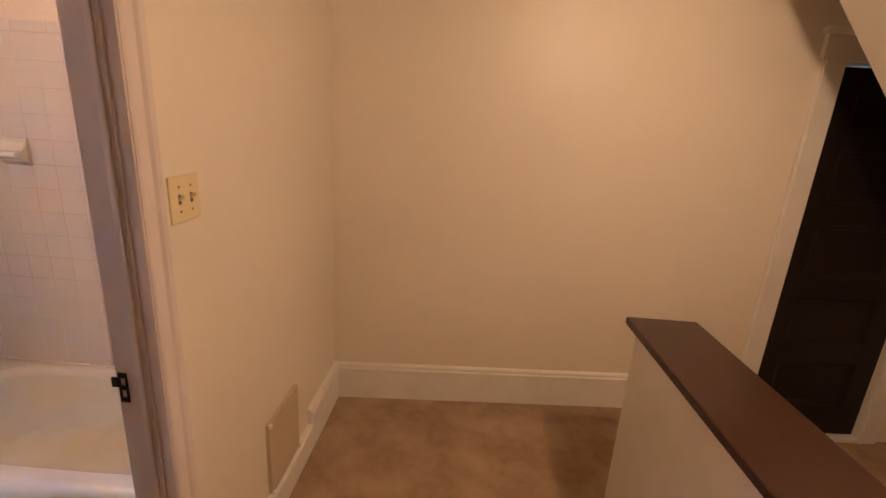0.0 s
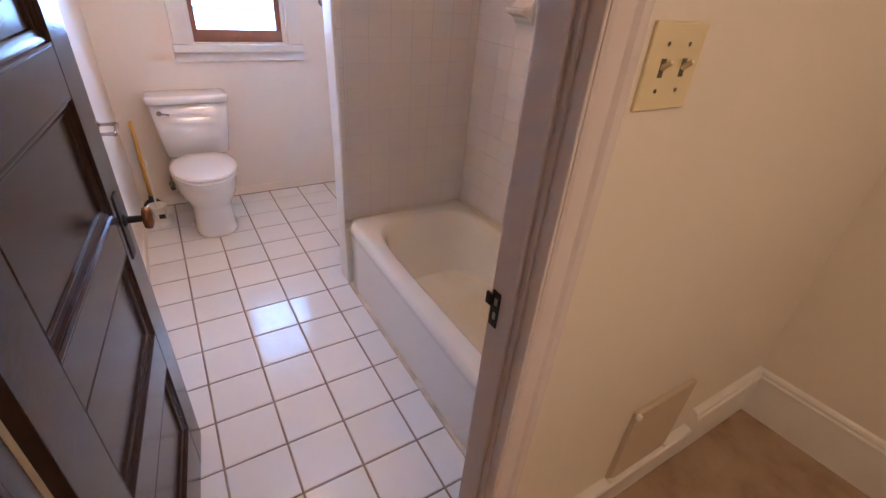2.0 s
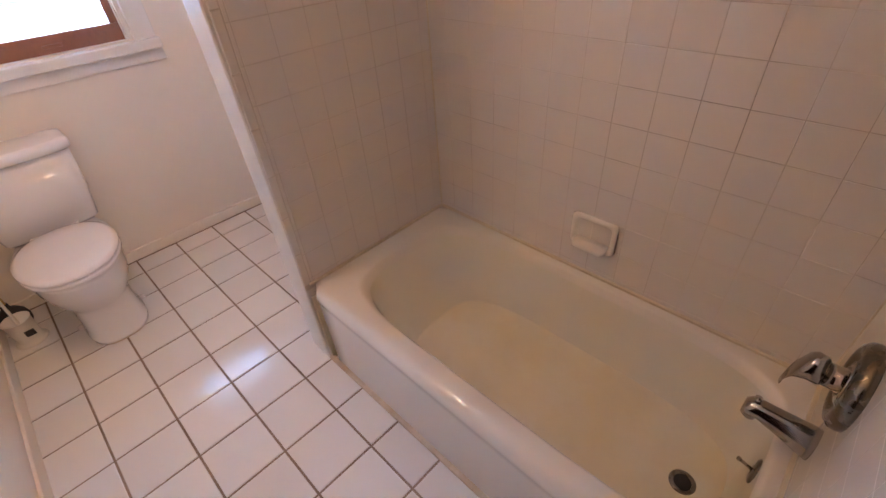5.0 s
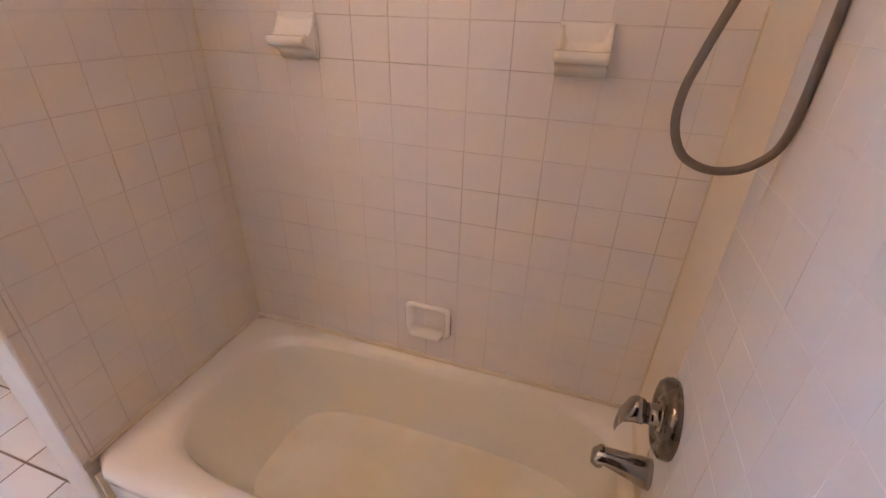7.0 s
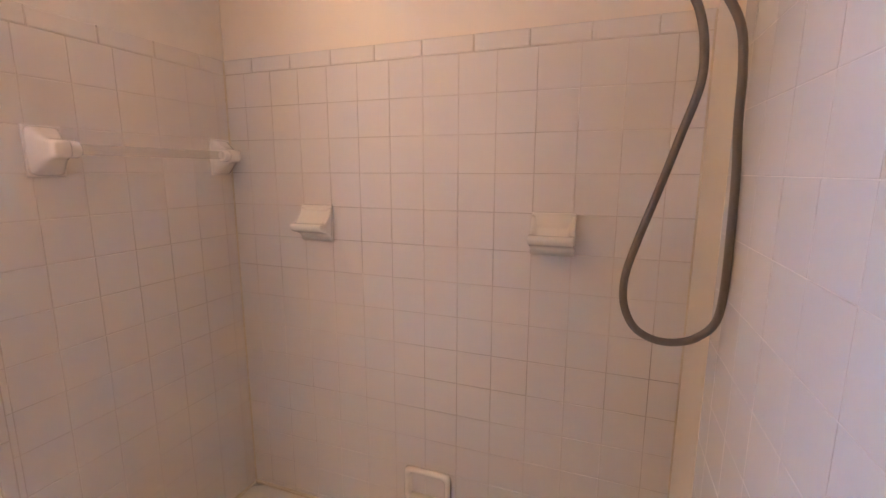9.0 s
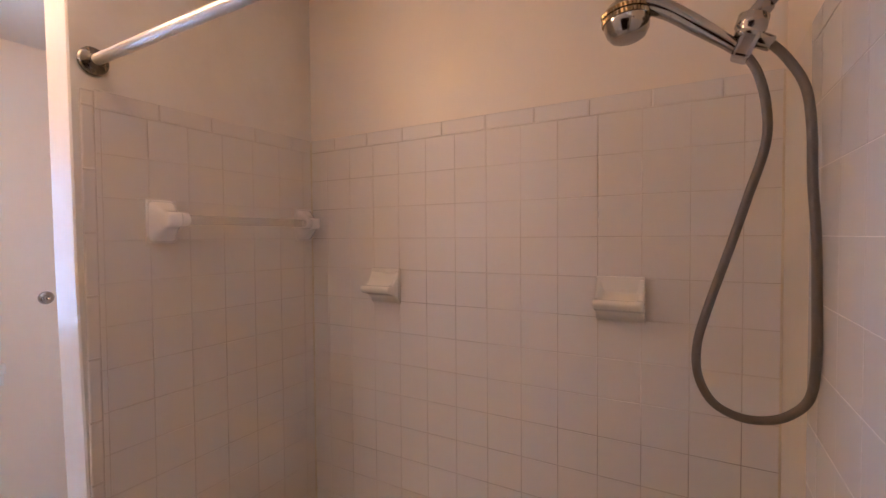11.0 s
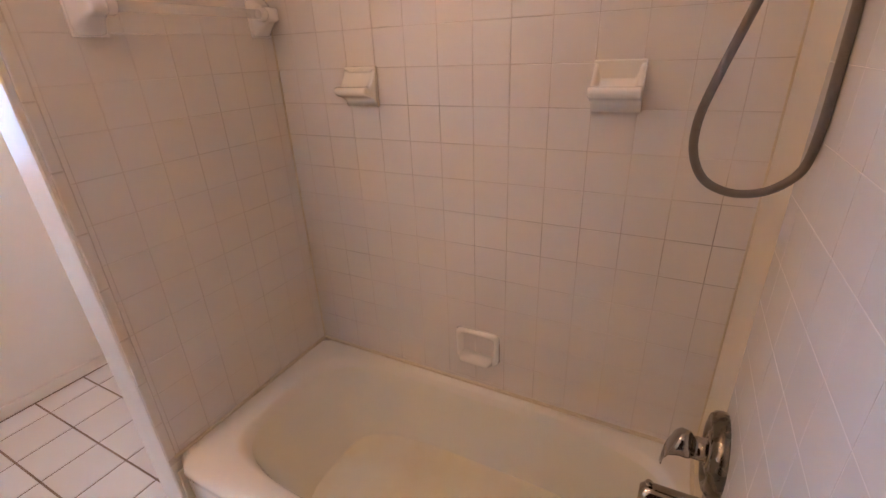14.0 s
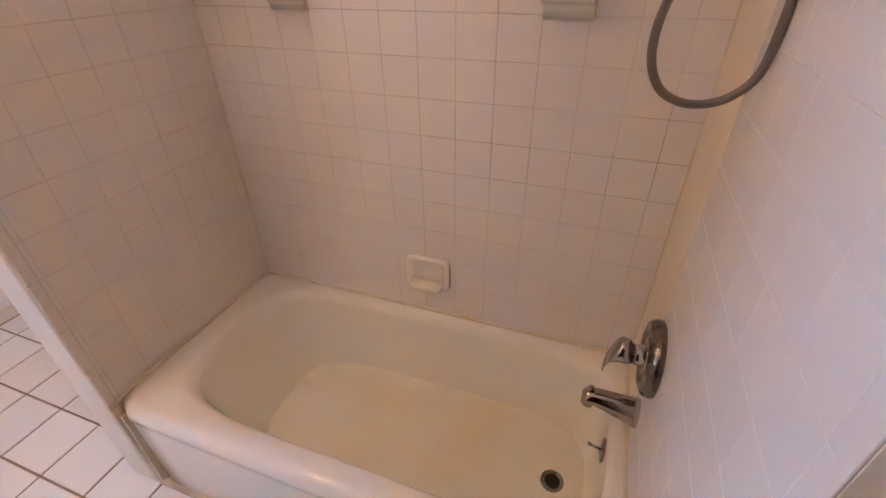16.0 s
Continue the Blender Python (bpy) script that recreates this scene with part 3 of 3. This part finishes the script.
structure("trim_corner_taps", box(XF - 0.004, XF + 0.003, -0.004, 0.004, RIM, R0 + 0.04), M_CAULK_W, "caulked tile corner")
structure("trim_floor_gap", box(XW + 0.012, XW + 0.02, YL + 0.01, -0.002, -0.004, 0.004), M_FGROUT, "dark joint along the window wall")
structure("trim_apron_end", box(T0 + 0.001, T0 + 0.010, YT + 0.001, YT + 0.030, 0.0, RIM - 0.05, 0.003), M_CAULK_W, "yellowed filler strip between apron and partition")
stub = thing("rust_stub", "rusty bolt end at the partition's foot", "bolt", (-0.482, -0.685, 0.0))
part("head", lathe([(0.010, 0), (0.011, 0.01), (0.006, 0.016), (0, 0.018)], (0, 0, 0), (0, 0, 1), 7), M_CAULK, stub)

# ---- taps and shower ----
YV = -0.30
valve = thing("shower_valve", "worn chrome round valve plate with lever handle", "valve", (XF, YV, 0.690))
part("plate", lathe([(0.088, 0.0), (0.090, 0.008), (0.088, 0.018), (0.080, 0.027), (0.070, 0.030), (0.061, 0.026), (0.056, 0.020), (0.048, 0.020), (0.044, 0.026), (0.0, 0.026)], (0, 0, 0), (-1, 0, 0), 40), M_DULL, valve, "dull round plate", True)
part("hub", lathe([(0.040, 0.022), (0.034, 0.03), (0.025, 0.026), (0.024, 0.056), (0.026, 0.058)], (0, 0, 0), (-1, 0, 0), 28), M_CHROME, valve, "", True)
rings = []
for x, zc, hy, hz in ((-0.056, 0.0, 0.026, 0.026), (-0.060, 0.002, 0.028, 0.030), (-0.078, 0.004, 0.028, 0.032), (-0.092, -0.004, 0.026, 0.034), (-0.101, -0.026, 0.022, 0.030), (-0.105, -0.050, 0.017, 0.018), (-0.105, -0.066, 0.012, 0.006)):
    rings.append([Vector((x + 0.2 * hz * math.sin(2 * math.pi * i / 20) * (1 if x < -0.09 else 0), hy * math.cos(2 * math.pi * i / 20), zc + hz * math.sin(2 * math.pi * i / 20))) for i in range(20)])
part("lever", loft(rings), M_CHROME, valve, "polished curved lever", True)
spout = thing("tub_spout", "chrome tub spout with a diverter knob", "spout", (XF, YV, 0.505))
rings = []
for x, zc, hy, hz in ((0.0, -0.010, 0.034, 0.042), (-0.012, -0.008, 0.033, 0.041), (-0.06, 0.002, 0.028, 0.030), (-0.105, 0.010, 0.024, 0.021), (-0.125, 0.007, 0.024, 0.023), (-0.136, 0.001, 0.018, 0.019)):
    rings.append([Vector((x, hy * math.cos(2 * math.pi * i / 20), zc + hz * math.sin(2 * math.pi * i / 20))) for i in range(20)])
part("body", loft(rings), M_CHROME, spout, "", True)
part("outlet", lathe([(0.016, 0), (0.016, 0.012), (0.012, 0.012)], (-0.118, 0, -0.008), (-0.15, 0, -1), 16), M_CHROME, spout)
part("diverter_knob", lathe([(0.004, 0), (0.004, 0.008), (0.008, 0.010), (0.008, 0.015), (0, 0.018)], (-0.118, 0, 0.026), (0, 0, 1), 12), M_CHROME, spout)

YS = -0.34
AF = Vector((XF, YS, 1.935))
shower = thing("hand_shower", "chrome hand shower on a wall arm with a grey hose", "shower", AF)


def rel(x, z, y=YS):
    return Vector((x, y, z)) - AF


part("flange", lathe([(0.034, 0), (0.032, 0.005), (0.018, 0.012), (0.012, 0.014)], (0, 0, 0), (-1, 0, 0), 24), M_CHROME, shower, "", True)
part("arm", tube([rel(0.895, 1.935), rel(0.87, 1.938), rel(0.845, 1.928), rel(0.822, 1.902)], 0.0105), M_DULL, shower, "", True)
part("joint", lathe([(0.010, 0), (0.014, 0.004), (0.014, 0.022), (0.011, 0.028)], rel(0.824, 1.906), (-0.5, 0, -0.6), 16), M_CHROME, shower, "", True)
part("coupling", lathe([(0.012, 0), (0.021, 0.004), (0.022, 0.024), (0.018, 0.028), (0.02, 0.031), (0.019, 0.037), (0.01, 0.040)], rel(0.808, 1.892), (-0.25, 0, -0.95), 24), M_CHROME, shower, "", True)
br = part("cradle", box(-0.013, 0.013, -0.016, 0.016, -0.025, 0.018, 0.006, 3), M_CHROME, shower)
br.location = rel(0.797, 1.846)
br.rotation_euler = (0, radians(25), 0)
part("hose_nut", lathe([(0.011, 0), (0.0125, 0.004), (0.0115, 0.03), (0.009, 0.032)], rel(0.803, 1.856), (0.85, 0, -0.5), 16), M_CHROME, shower, "", True)
part("handle", tube([rel(0.792, 1.836), rel(0.77, 1.857), rel(0.73, 1.892), rel(0.69, 1.925), rel(0.66, 1.943), rel(0.635, 1.950), rel(0.612, 1.944)], [0.010, 0.011, 0.014, 0.015, 0.017, 0.021, 0.024], 16), M_CHROME, shower, "", True)
hd = part("head", lathe([(0.012, -0.014), (0.028, -0.008), (0.036, 0.002), (0.037, 0.012), (0.038, 0.026), (0.035, 0.040), (0.028, 0.050), (0.024, 0.052), (0.010, 0.053), (0.0, 0.053)], rel(0.621, 1.944), (0.12, 0, -1), 32), M_CHROME, shower, "", True)
for h in (0.003, 0.013):
    bm = lathe([(0.036, h), (0.0405, h + 0.001), (0.0405, h + 0.008), (0.036, h + 0.009)], rel(0.621, 1.944), (0.12, 0, -1), 72)
    axis = Vector((0.12, 0, -1)).normalized()
    for i, v in enumerate(bm.verts):
        if i % 2 and 72 <= i < 216:
            q = v.co - rel(0.621, 1.944)
            v.co -= (q - axis * q.dot(axis)) * 0.05
    part("ring", bm, M_BRASS, hd, "toothed brass-toned ring")
hose = [rel(0.796, 1.832), rel(0.812, 1.80), rel(0.823, 1.75), rel(0.823, 1.69), rel(0.801, 1.61), rel(0.778, 1.53), rel(0.748, 1.43), rel(0.734, 1.37), rel(0.736, 1.32), rel(0.756, 1.28), rel(0.79, 1.262),
        rel(0.825, 1.262), rel(0.855, 1.275), rel(0.880, 1.305), rel(0.887, 1.36), rel(0.887, 1.45), rel(0.885, 1.55), rel(0.880, 1.63), rel(0.878, 1.71), rel(0.870, 1.77), rel(0.848, 1.815), rel(0.829, 1.840)]
part("hose", tube(hose, 0.0068, 12, 6), M_HOSE, shower, "grey flexible hose hanging in a loop", True)

rod = thing("shower_curtain_rod", "chrome shower curtain rod with round flanges", "curtain rod", (XL, -0.672, 1.966))
part("tube", tube([(0.0, 0, 0), (0.7, 0, 0.0), (XF - XL, 0, 0)], 0.0125, 16, 2), M_BRUSHED, rod, "", True)
for x, d in ((0.0, 1), (XF - XL, -1)):
    part("flange", lathe([(0.032, 0), (0.032, 0.004), (0.027, 0.010), (0.022, 0.012), (0.018, 0.02), (0.014, 0.022)], (x, 0, 0), (d, 0, 0), 28), M_DULL, rod, "dull metal flange", True)


# ---- ceramic fittings ----
def soap_shelf(place, dish):
    """A square ceramic plate that sweeps out into a rolled lip; dish is the depth of its hollow."""
    d = thing("soap_shelf", "cream ceramic soap shelf set on the wall tiles", "soap shelf", place, "soap shelves over the tub")
    part("plate", box(-0.0565, 0.0565, -0.008, 0.003, -0.058, 0.057, 0.004, 3), M_CREAM, d)
    top = [(-0.006, 0.054), (-0.012, 0.038), (-0.020, 0.023), (-0.030, 0.011), (-0.040, 0.004), (-0.050, 0.001)]
    lip = [(-0.057, 0.003), (-0.064, 0.001), (-0.068, -0.006), (-0.066, -0.014), (-0.058, -0.020), (-0.048, -0.024), (-0.030, -0.029), (-0.016, -0.038), (-0.009, -0.055)]
    rings = []
    for x, sink, shrink in ((-0.056, 0, 0.96), (-0.0545, 0, 1), (-0.047, 0, 1), (-0.042, 0.6, 1), (-0.036, 1, 1), (0.036, 1, 1), (0.042, 0.6, 1), (0.047, 0, 1), (0.0545, 0, 1), (0.056, 0, 0.96)):
        hollow = [(y + sink * dish * 0.4, z - sink * dish * math.sin(math.pi * (i + 0.6) / 6)) for i, (y, z) in enumerate(top)]
        rings.append([Vector((x, min(y, -0.003) * shrink, z * shrink)) for y, z in hollow + lip])
    part("shelf", loft(rings), M_CREAM, d, "", True)
    return d


soap_shelf((-0.155, -0.001, 1.394), 0.004)
soap_shelf((0.570, -0.001, 1.394), 0.018)
soap = thing("soap_dish", "cream ceramic soap dish low on the tiled wall", "soap dish", (0.215, -0.001, 0.562))
rings = []
w, h = 0.078, 0.062
for inset, y, lift in ((0.0, 0.003, 0), (0.0, -0.010, 0), (0.004, -0.016, 0), (0.012, -0.017, 0), (0.018, -0.010, 0), (0.024, 0.001, 0.0)):
    pts = []
    for i in range(48):
        a = 2 * math.pi * (i + 0.5) / 48
        c, s = math.cos(a), math.sin(a)
        r = (abs(c) ** 9 + abs(s) ** 9) ** (-1 / 9)
        pts.append(Vector(((w - inset) * r * c, y, (h - inset) * r * s)))
    rings.append(pts)
part("surround", loft(rings), M_CREAM, soap, "", True)
rings = []
for y, zt, zb, hw in ((0.0, -0.03, -0.046, 0.056), (-0.02, -0.033, -0.055, 0.058), (-0.042, -0.034, -0.052, 0.05), (-0.048, -0.037, -0.046, 0.044)):
    rings.append([Vector((-hw, y, zb)), Vector((-hw, y, zt)), Vector((hw, y, zt)), Vector((hw, y, zb))])
part("lip", loft(rings), M_CREAM, soap, "", True)
part("open_joint", box(0.0775, 0.0795, -0.002, 0.004, -0.046, 0.03), M_FGROUT, soap, "dark open joint beside the dish")

def squarish(n, power):
    out = []
    for i in range(n):
        a = 2 * math.pi * (i + 0.5) / n
        c, s = math.cos(a), math.sin(a)
        r = (abs(c) ** power + abs(s) ** power) ** (-1 / power)
        out.append(Vector((r * c, r * s)))
    return out


bar = thing("towel_bar", "white ceramic towel bar brackets with a frosted rod", "towel bar", (XL, -0.30, 1.598))
for y in (-0.23, 0.254):
    post = part("bracket", box(-0.002, 0.008, y - 0.038, y + 0.038, -0.058, 0.056, 0.004, 3), M_CERAMIC, bar)
    rings = []
    for x, hy, z0, z1 in ((0.006, 0.037, -0.056, 0.054), (0.012, 0.034, -0.052, 0.049), (0.028, 0.028, -0.038, 0.036), (0.044, 0.023, -0.024, 0.026), (0.056, 0.021, -0.018, 0.024), (0.068, 0.019, -0.015, 0.022), (0.073, 0.014, -0.010, 0.016)):
        rings.append([Vector((x, y + hy * q.x, (z0 + z1) / 2 + (z1 - z0) / 2 * q.y)) for q in squarish(28, 7)])
    part("post", loft(rings), M_CERAMIC, post, "", True)
for y, d in ((-0.212, 1), (0.236, -1)):
    part("socket", lathe([(0.018, 0), (0.020, 0.004), (0.020, 0.020), (0.017, 0.024), (0.014, 0.022)], (0.05, y, 0.004), (0, d, 0), 24), M_CERAMIC, bar, "", True)
part("rod", tube([(0.05, -0.21, 0.004), (0.05, 0, 0.004), (0.05, 0.236, 0.004)], 0.0125, 14, 2), M_ROD, bar, "clear frosted rod", True)

# ---- toilet ----
toilet = thing("toilet", "white two-piece toilet with closed lid", "toilet", (XW, -1.235, 0.0))


def oval(x0, x1, hw, z, power=2.4, n=36, egg=0.0):
    cx, hx = (x0 + x1) / 2, (x1 - x0) / 2
    out = []
    for i in range(n):
        a = 2 * math.pi * (i + 0.5) / n
        c, s = math.cos(a), math.sin(a)
        r = (abs(c) ** power + abs(s) ** power) ** (-1 / power)
        out.append(Vector((cx + hx * r * c, hw * r * s * (1 - egg * max(c, 0)), z)))
    return out


def tank_ring(x0, x1, hw, z):
    return oval(x0, x1, hw, z, 9)


part("tank", loft([tank_ring(0.03, 0.175, 0.165, 0.385), tank_ring(0.024, 0.19, 0.178, 0.40), tank_ring(0.02, 0.205, 0.20, 0.55), tank_ring(0.016, 0.212, 0.213, 0.725)]), M_CERAMIC, toilet, "", True)
part("tank_lid", loft([tank_ring(0.012, 0.220, 0.218, 0.722), tank_ring(0.006, 0.228, 0.225, 0.728), tank_ring(0.006, 0.228, 0.226, 0.755), tank_ring(0.014, 0.222, 0.220, 0.764), tank_ring(0.03, 0.2, 0.19, 0.767)]), M_CERAMIC, toilet, "", True)
lev = part("flush_lever", lathe([(0.014, 0), (0.014, 0.006), (0.008, 0.01), (0.007, 0.018)], (0.21, -0.165, 0.675), (1, 0, 0), 14), M_CHROME, toilet, "chrome flush lever", True)
part("lever_arm", tube([(0.225, -0.168, 0.675), (0.228, -0.14, 0.672), (0.228, -0.115, 0.666)], [0.006, 0.005, 0.007], 10, 4), M_CHROME, lev, "", True)
part("bowl", loft([oval(0.20, 0.592, 0.122, 0.0, 2.8), oval(0.20, 0.594, 0.123, 0.02, 2.8), oval(0.205, 0.586, 0.115, 0.045, 2.6), oval(0.205, 0.584, 0.116, 0.17, 2.4), oval(0.18, 0.602, 0.130, 0.20, 2.3, egg=0.04), oval(0.13, 0.640, 0.160, 0.25, 2.3, egg=0.07), oval(0.08, 0.665, 0.174, 0.30, 2.3, egg=0.08), oval(0.05, 0.685, 0.180, 0.36, 2.3, egg=0.1), oval(0.05, 0.69, 0.182, 0.385, 2.3, egg=0.1)]), M_CERAMIC, toilet, "", True)
part("seat", loft([oval(0.235, 0.692, 0.178, 0.387, 2.3, egg=0.1), oval(0.23, 0.700, 0.183, 0.392, 2.3, egg=0.1), oval(0.23, 0.700, 0.183, 0.403, 2.3, egg=0.1), oval(0.235, 0.694, 0.18, 0.408, 2.3, egg=0.1)]), M_CERAMIC, toilet, "", True)
part("lid", loft([oval(0.232, 0.694, 0.18, 0.411, 2.3, egg=0.1), oval(0.228, 0.700, 0.184, 0.415, 2.3, egg=0.1), oval(0.23, 0.698, 0.182, 0.424, 2.3, egg=0.1), oval(0.25, 0.67, 0.165, 0.43, 2.3, egg=0.1), oval(0.32, 0.58, 0.10, 0.432, 2.3, egg=0.1)]), M_CERAMIC, toilet, "", True)
for y in (-0.075, 0.075):
    part("hinge_cap", box(0.222, 0.25, y - 0.018, y + 0.018, 0.386, 0.42, 0.005), M_CERAMIC, toilet)
    part("bolt_cap", lathe([(0.014, 0), (0.013, 0.012), (0, 0.018)], (0.36, y * 1.75, 0.0), (0, 0, 1), 12), M_CERAMIC, toilet)
part("base_caulk", loft([oval(0.196, 0.596, 0.119, 0.0, 2.8), oval(0.20, 0.593, 0.116, 0.004, 2.8)]), M_CAULK, toilet)
sup = thing("water_valve", "chrome water shut-off valve behind the toilet", "valve", (XW + 0.014, -1.43, 0.15))
part("stub", lathe([(0.02, 0), (0.02, 0.003), (0.007, 0.006), (0.007, 0.06)], (0, 0, 0), (1, 0, 0), 14), M_CHROME, sup)
part("handle", lathe([(0.006, 0), (0.016, 0.004), (0.016, 0.01), (0, 0.012)], (0.06, 0, 0), (1, 0, 0), 12), M_DULL, sup)
part("supply_tube", tube([(0.045, 0, 0.0), (0.05, 0.01, 0.1), (0.09, 0.05, 0.18), (0.09, 0.06, 0.24)], 0.005, 8, 5), M_CHROME, sup)

# ---- corner clutter ----
pl = thing("plunger", "toilet plunger with yellow wooden handle and black cup", "plunger", (-1.785, -1.565, 0.0))
part("cup", lathe([(0.05, 0), (0.058, 0.004), (0.062, 0.03), (0.055, 0.06), (0.035, 0.085), (0.018, 0.095), (0.016, 0.12)], (0, 0, 0), (0, 0, 1), 24), M_RUBBER, pl, "black rubber cup", True)
part("handle", tube([(0, 0, 0.1), (-0.01, 0.002, 0.35), (-0.022, 0.004, 0.60)], 0.0115, 12, 2), M_YELLOW, pl, "yellow wooden handle", True)
bh = thing("toilet_brush", "white toilet brush standing in a round holder", "toilet brush", (-1.61, -1.54, 0.0))
hold = part("holder", lathe([(0.062, 0), (0.062, 0.006), (0.05, 0.012), (0.046, 0.03), (0.052, 0.12), (0.055, 0.125), (0.050, 0.126), (0.045, 0.03), (0.0, 0.028)], (0, 0, 0), (0, 0, 1), 28), M_WHITEPL, bh, "", True)
part("label_patch", box(0.049, 0.0525, 0.0, 0.035, 0.05, 0.08, 0.001), M_RUBBER, hold, "small dark printed patch")
part("handle", tube([(0, 0, 0.04), (-0.012, 0.0, 0.2), (-0.022, 0.002, 0.36), (-0.026, 0.002, 0.41)], [0.007, 0.006, 0.008, 0.011], 10, 4), M_WHITEPL, bh, "", True)

tp = thing("toilet_paper_holder", "empty chrome toilet paper holder on the wall", "paper holder", (-0.90, YL, 0.82))
for x in (-0.075, 0.075):
    a = part("post_plate", lathe([(0.026, 0), (0.026, 0.003), (0.014, 0.008), (0.009, 0.012)], (x, 0, 0), (0, 1, 0), 18), M_CHROME, tp, "", True)
    part("post", tube([(x, 0.008, 0), (x, 0.045, 0.0), (x * 0.98, 0.075, -0.002)], [0.007, 0.007, 0.011], 10, 4), M_CHROME, a, "", True)
part("roller", tube([(-0.075, 0.075, 0), (0, 0.075, 0), (0.075, 0.075, 0)], 0.008, 12, 2), M_CHROME, tp, "", True)
ol = thing("wall_outlet_plate", "steel cover plate under the paper holder", "outlet plate", (-0.80, YL, 0.665))
part("plate", box(-0.035, 0.035, 0, 0.005, -0.057, 0.057, 0.002), M_DULL, ol)
part("socket", box(-0.012, 0.012, 0.004, 0.0065, -0.03, 0.03, 0.002), M_BLACK, ol)
rose = thing("wall_hook", "round chrome hook rosette on the window wall", "wall hook", (XW, -0.312, 1.285))
part("rosette", lathe([(0.03, 0), (0.03, 0.004), (0.022, 0.010), (0.012, 0.012)], (0, 0, 0), (1, 0, 0), 24), M_CHROME, rose, "", True)
part("socket", lathe([(0.014, 0.01), (0.014, 0.022), (0.009, 0.024), (0.009, 0.016)], (0, 0, 0), (1, 0, 0), 18), M_CHROME, rose, "", True)

# ---- tiles ----
rng = random.Random(5)


def tile_mesh(name, w, h, d, material, bevel):
    """A flat tile in the x-z plane, its face at y = -d, with softened edges."""
    bm = loft([[Vector((sx * (w / 2 - i), -y, sz * (h / 2 - i))) for sx, sz in ((-1, -1), (1, -1), (1, 1), (-1, 1))] for i, y in ((0, 0), (0, d - bevel * 0.6), (bevel * 0.35, d - bevel * 0.18), (bevel, d))])
    bmesh.ops.recalc_face_normals(bm, faces=bm.faces)
    me = bpy.data.meshes.new(name)
    bm.to_mesh(me)
    bm.free()
    me.materials.append(material)
    return me


SHARED = {}


def lay(parent, origin, u0, u1, v0, v1, up, uo, vo, pitch_u, pitch_v, gap, depth, material, bevel, lift=0.0003, tilt=0.035):
    """Tiles over u0..u1 by v0..v1 of the plane at origin (a pose whose x is u, z is v and -y is out), cut at the edges."""
    i = math.floor((u0 - uo) / pitch_u)
    while uo + i * pitch_u < u1 - 0.006:
        a, b = max(u0, uo + i * pitch_u), min(u1, uo + (i + 1) * pitch_u)
        j = math.floor((v0 - vo) / pitch_v)
        while vo + j * pitch_v < v1 - 0.006:
            c, e = max(v0, vo + j * pitch_v), min(v1, vo + (j + 1) * pitch_v)
            j += 1
            if b - a < 0.008 or e - c < 0.008:
                continue
            key = (round(b - a, 3), round(e - c, 3), material.name)
            if key not in SHARED:
                SHARED[key] = tile_mesh("tile", b - a - gap, e - c - gap, depth, material, bevel)
            t = new("tile", SHARED[key])
            t.parent = parent
            t.matrix_local = parent.matrix_world.inverted() @ origin @ pose((a + b) / 2, -rng.uniform(0, lift), (c + e) / 2, rng.uniform(-tilt, tilt), 0, rng.uniform(-tilt, tilt))
        i += 1


GAP = 0.0015
backer = structure("tiling_back", box(XL, XF, 0.0010, 0.0058, RIM - 0.02, R0 + 0.04), M_GROUT, "square white glazed tiles over the tub with stained grout")
lay(backer, pose(0, 0.004, 0), XL + 0.001, XF - 0.001, RIM + 0.003, R0, 0, 0.0, R0 - 20 * P, P, P, GAP, 0.004, M_TILE, 0.0012)
lay(backer, pose(0, 0.004, 0), XL + 0.001, XF - 0.001, R0, R0 + 0.045, 0, 0.059, R0, 0.145, 0.045, GAP, 0.005, M_TILE, 0.004)
backer = structure("tiling_foot", box(XL - 0.0038, XL - 0.0007, -0.698, 0.002, RIM - 0.02, R0 + 0.04), M_GROUT_S, "square white glazed tiles on the partition")
o = pose(XL - 0.004, 0, 0, 0, 0, 90)
lay(backer, o, -0.672, -0.001, RIM + 0.003, R0, 0, -0.042, R0 - 20 * P, P, P, 0.0011, 0.004, M_TILE, 0.0012)
lay(backer, o, -0.700, -0.672, RIM + 0.003, R0 + 0.04, 0, -0.700, 0.383, 0.028, 0.148, 0.0011, 0.005, M_TILE, 0.004)
lay(backer, o, -0.672, -0.001, R0, R0 + 0.045, 0, -0.672, R0, 0.145, 0.045, 0.0011, 0.005, M_TILE, 0.004)
backer = structure("tiling_shower", box(XF + 0.0003, XF + 0.0024, -0.859, 0.002, 0.0, R0 + 0.04), M_GROUT_T, "square white glazed tiles round the taps")
o = pose(XF + 0.003, 0, 0, 0, 0, -90)
lay(backer, o, 0.24, 0.859, RIM + 0.003, R0, 0, 0.0, R0 - 20 * P, P, P, 0.0012, 0.0030, M_TILE_S, 0.0007)
lay(backer, o, 0.24, 0.859, R0, R0 + 0.04, 0, 0.0, R0, P * 1.5, 0.04, 0.0012, 0.004, M_TILE_S, 0.002)
lay(backer, o, 0.70, 0.859, 0.0, RIM, 0, 0.0, R0 - 20 * P, P, P, 0.0012, 0.0030, M_TILE_S, 0.0007)
FX, FY = 0.139, -1.028
lay(bath_floor, pose(0, 0, -0.0045, -90), XW, 0.98, YL, 0.0, 0, FX, FY, 0.206, 0.2105, 0.0075, 0.0045, M_FTILE, 0.003, 0.0006, 0.12)
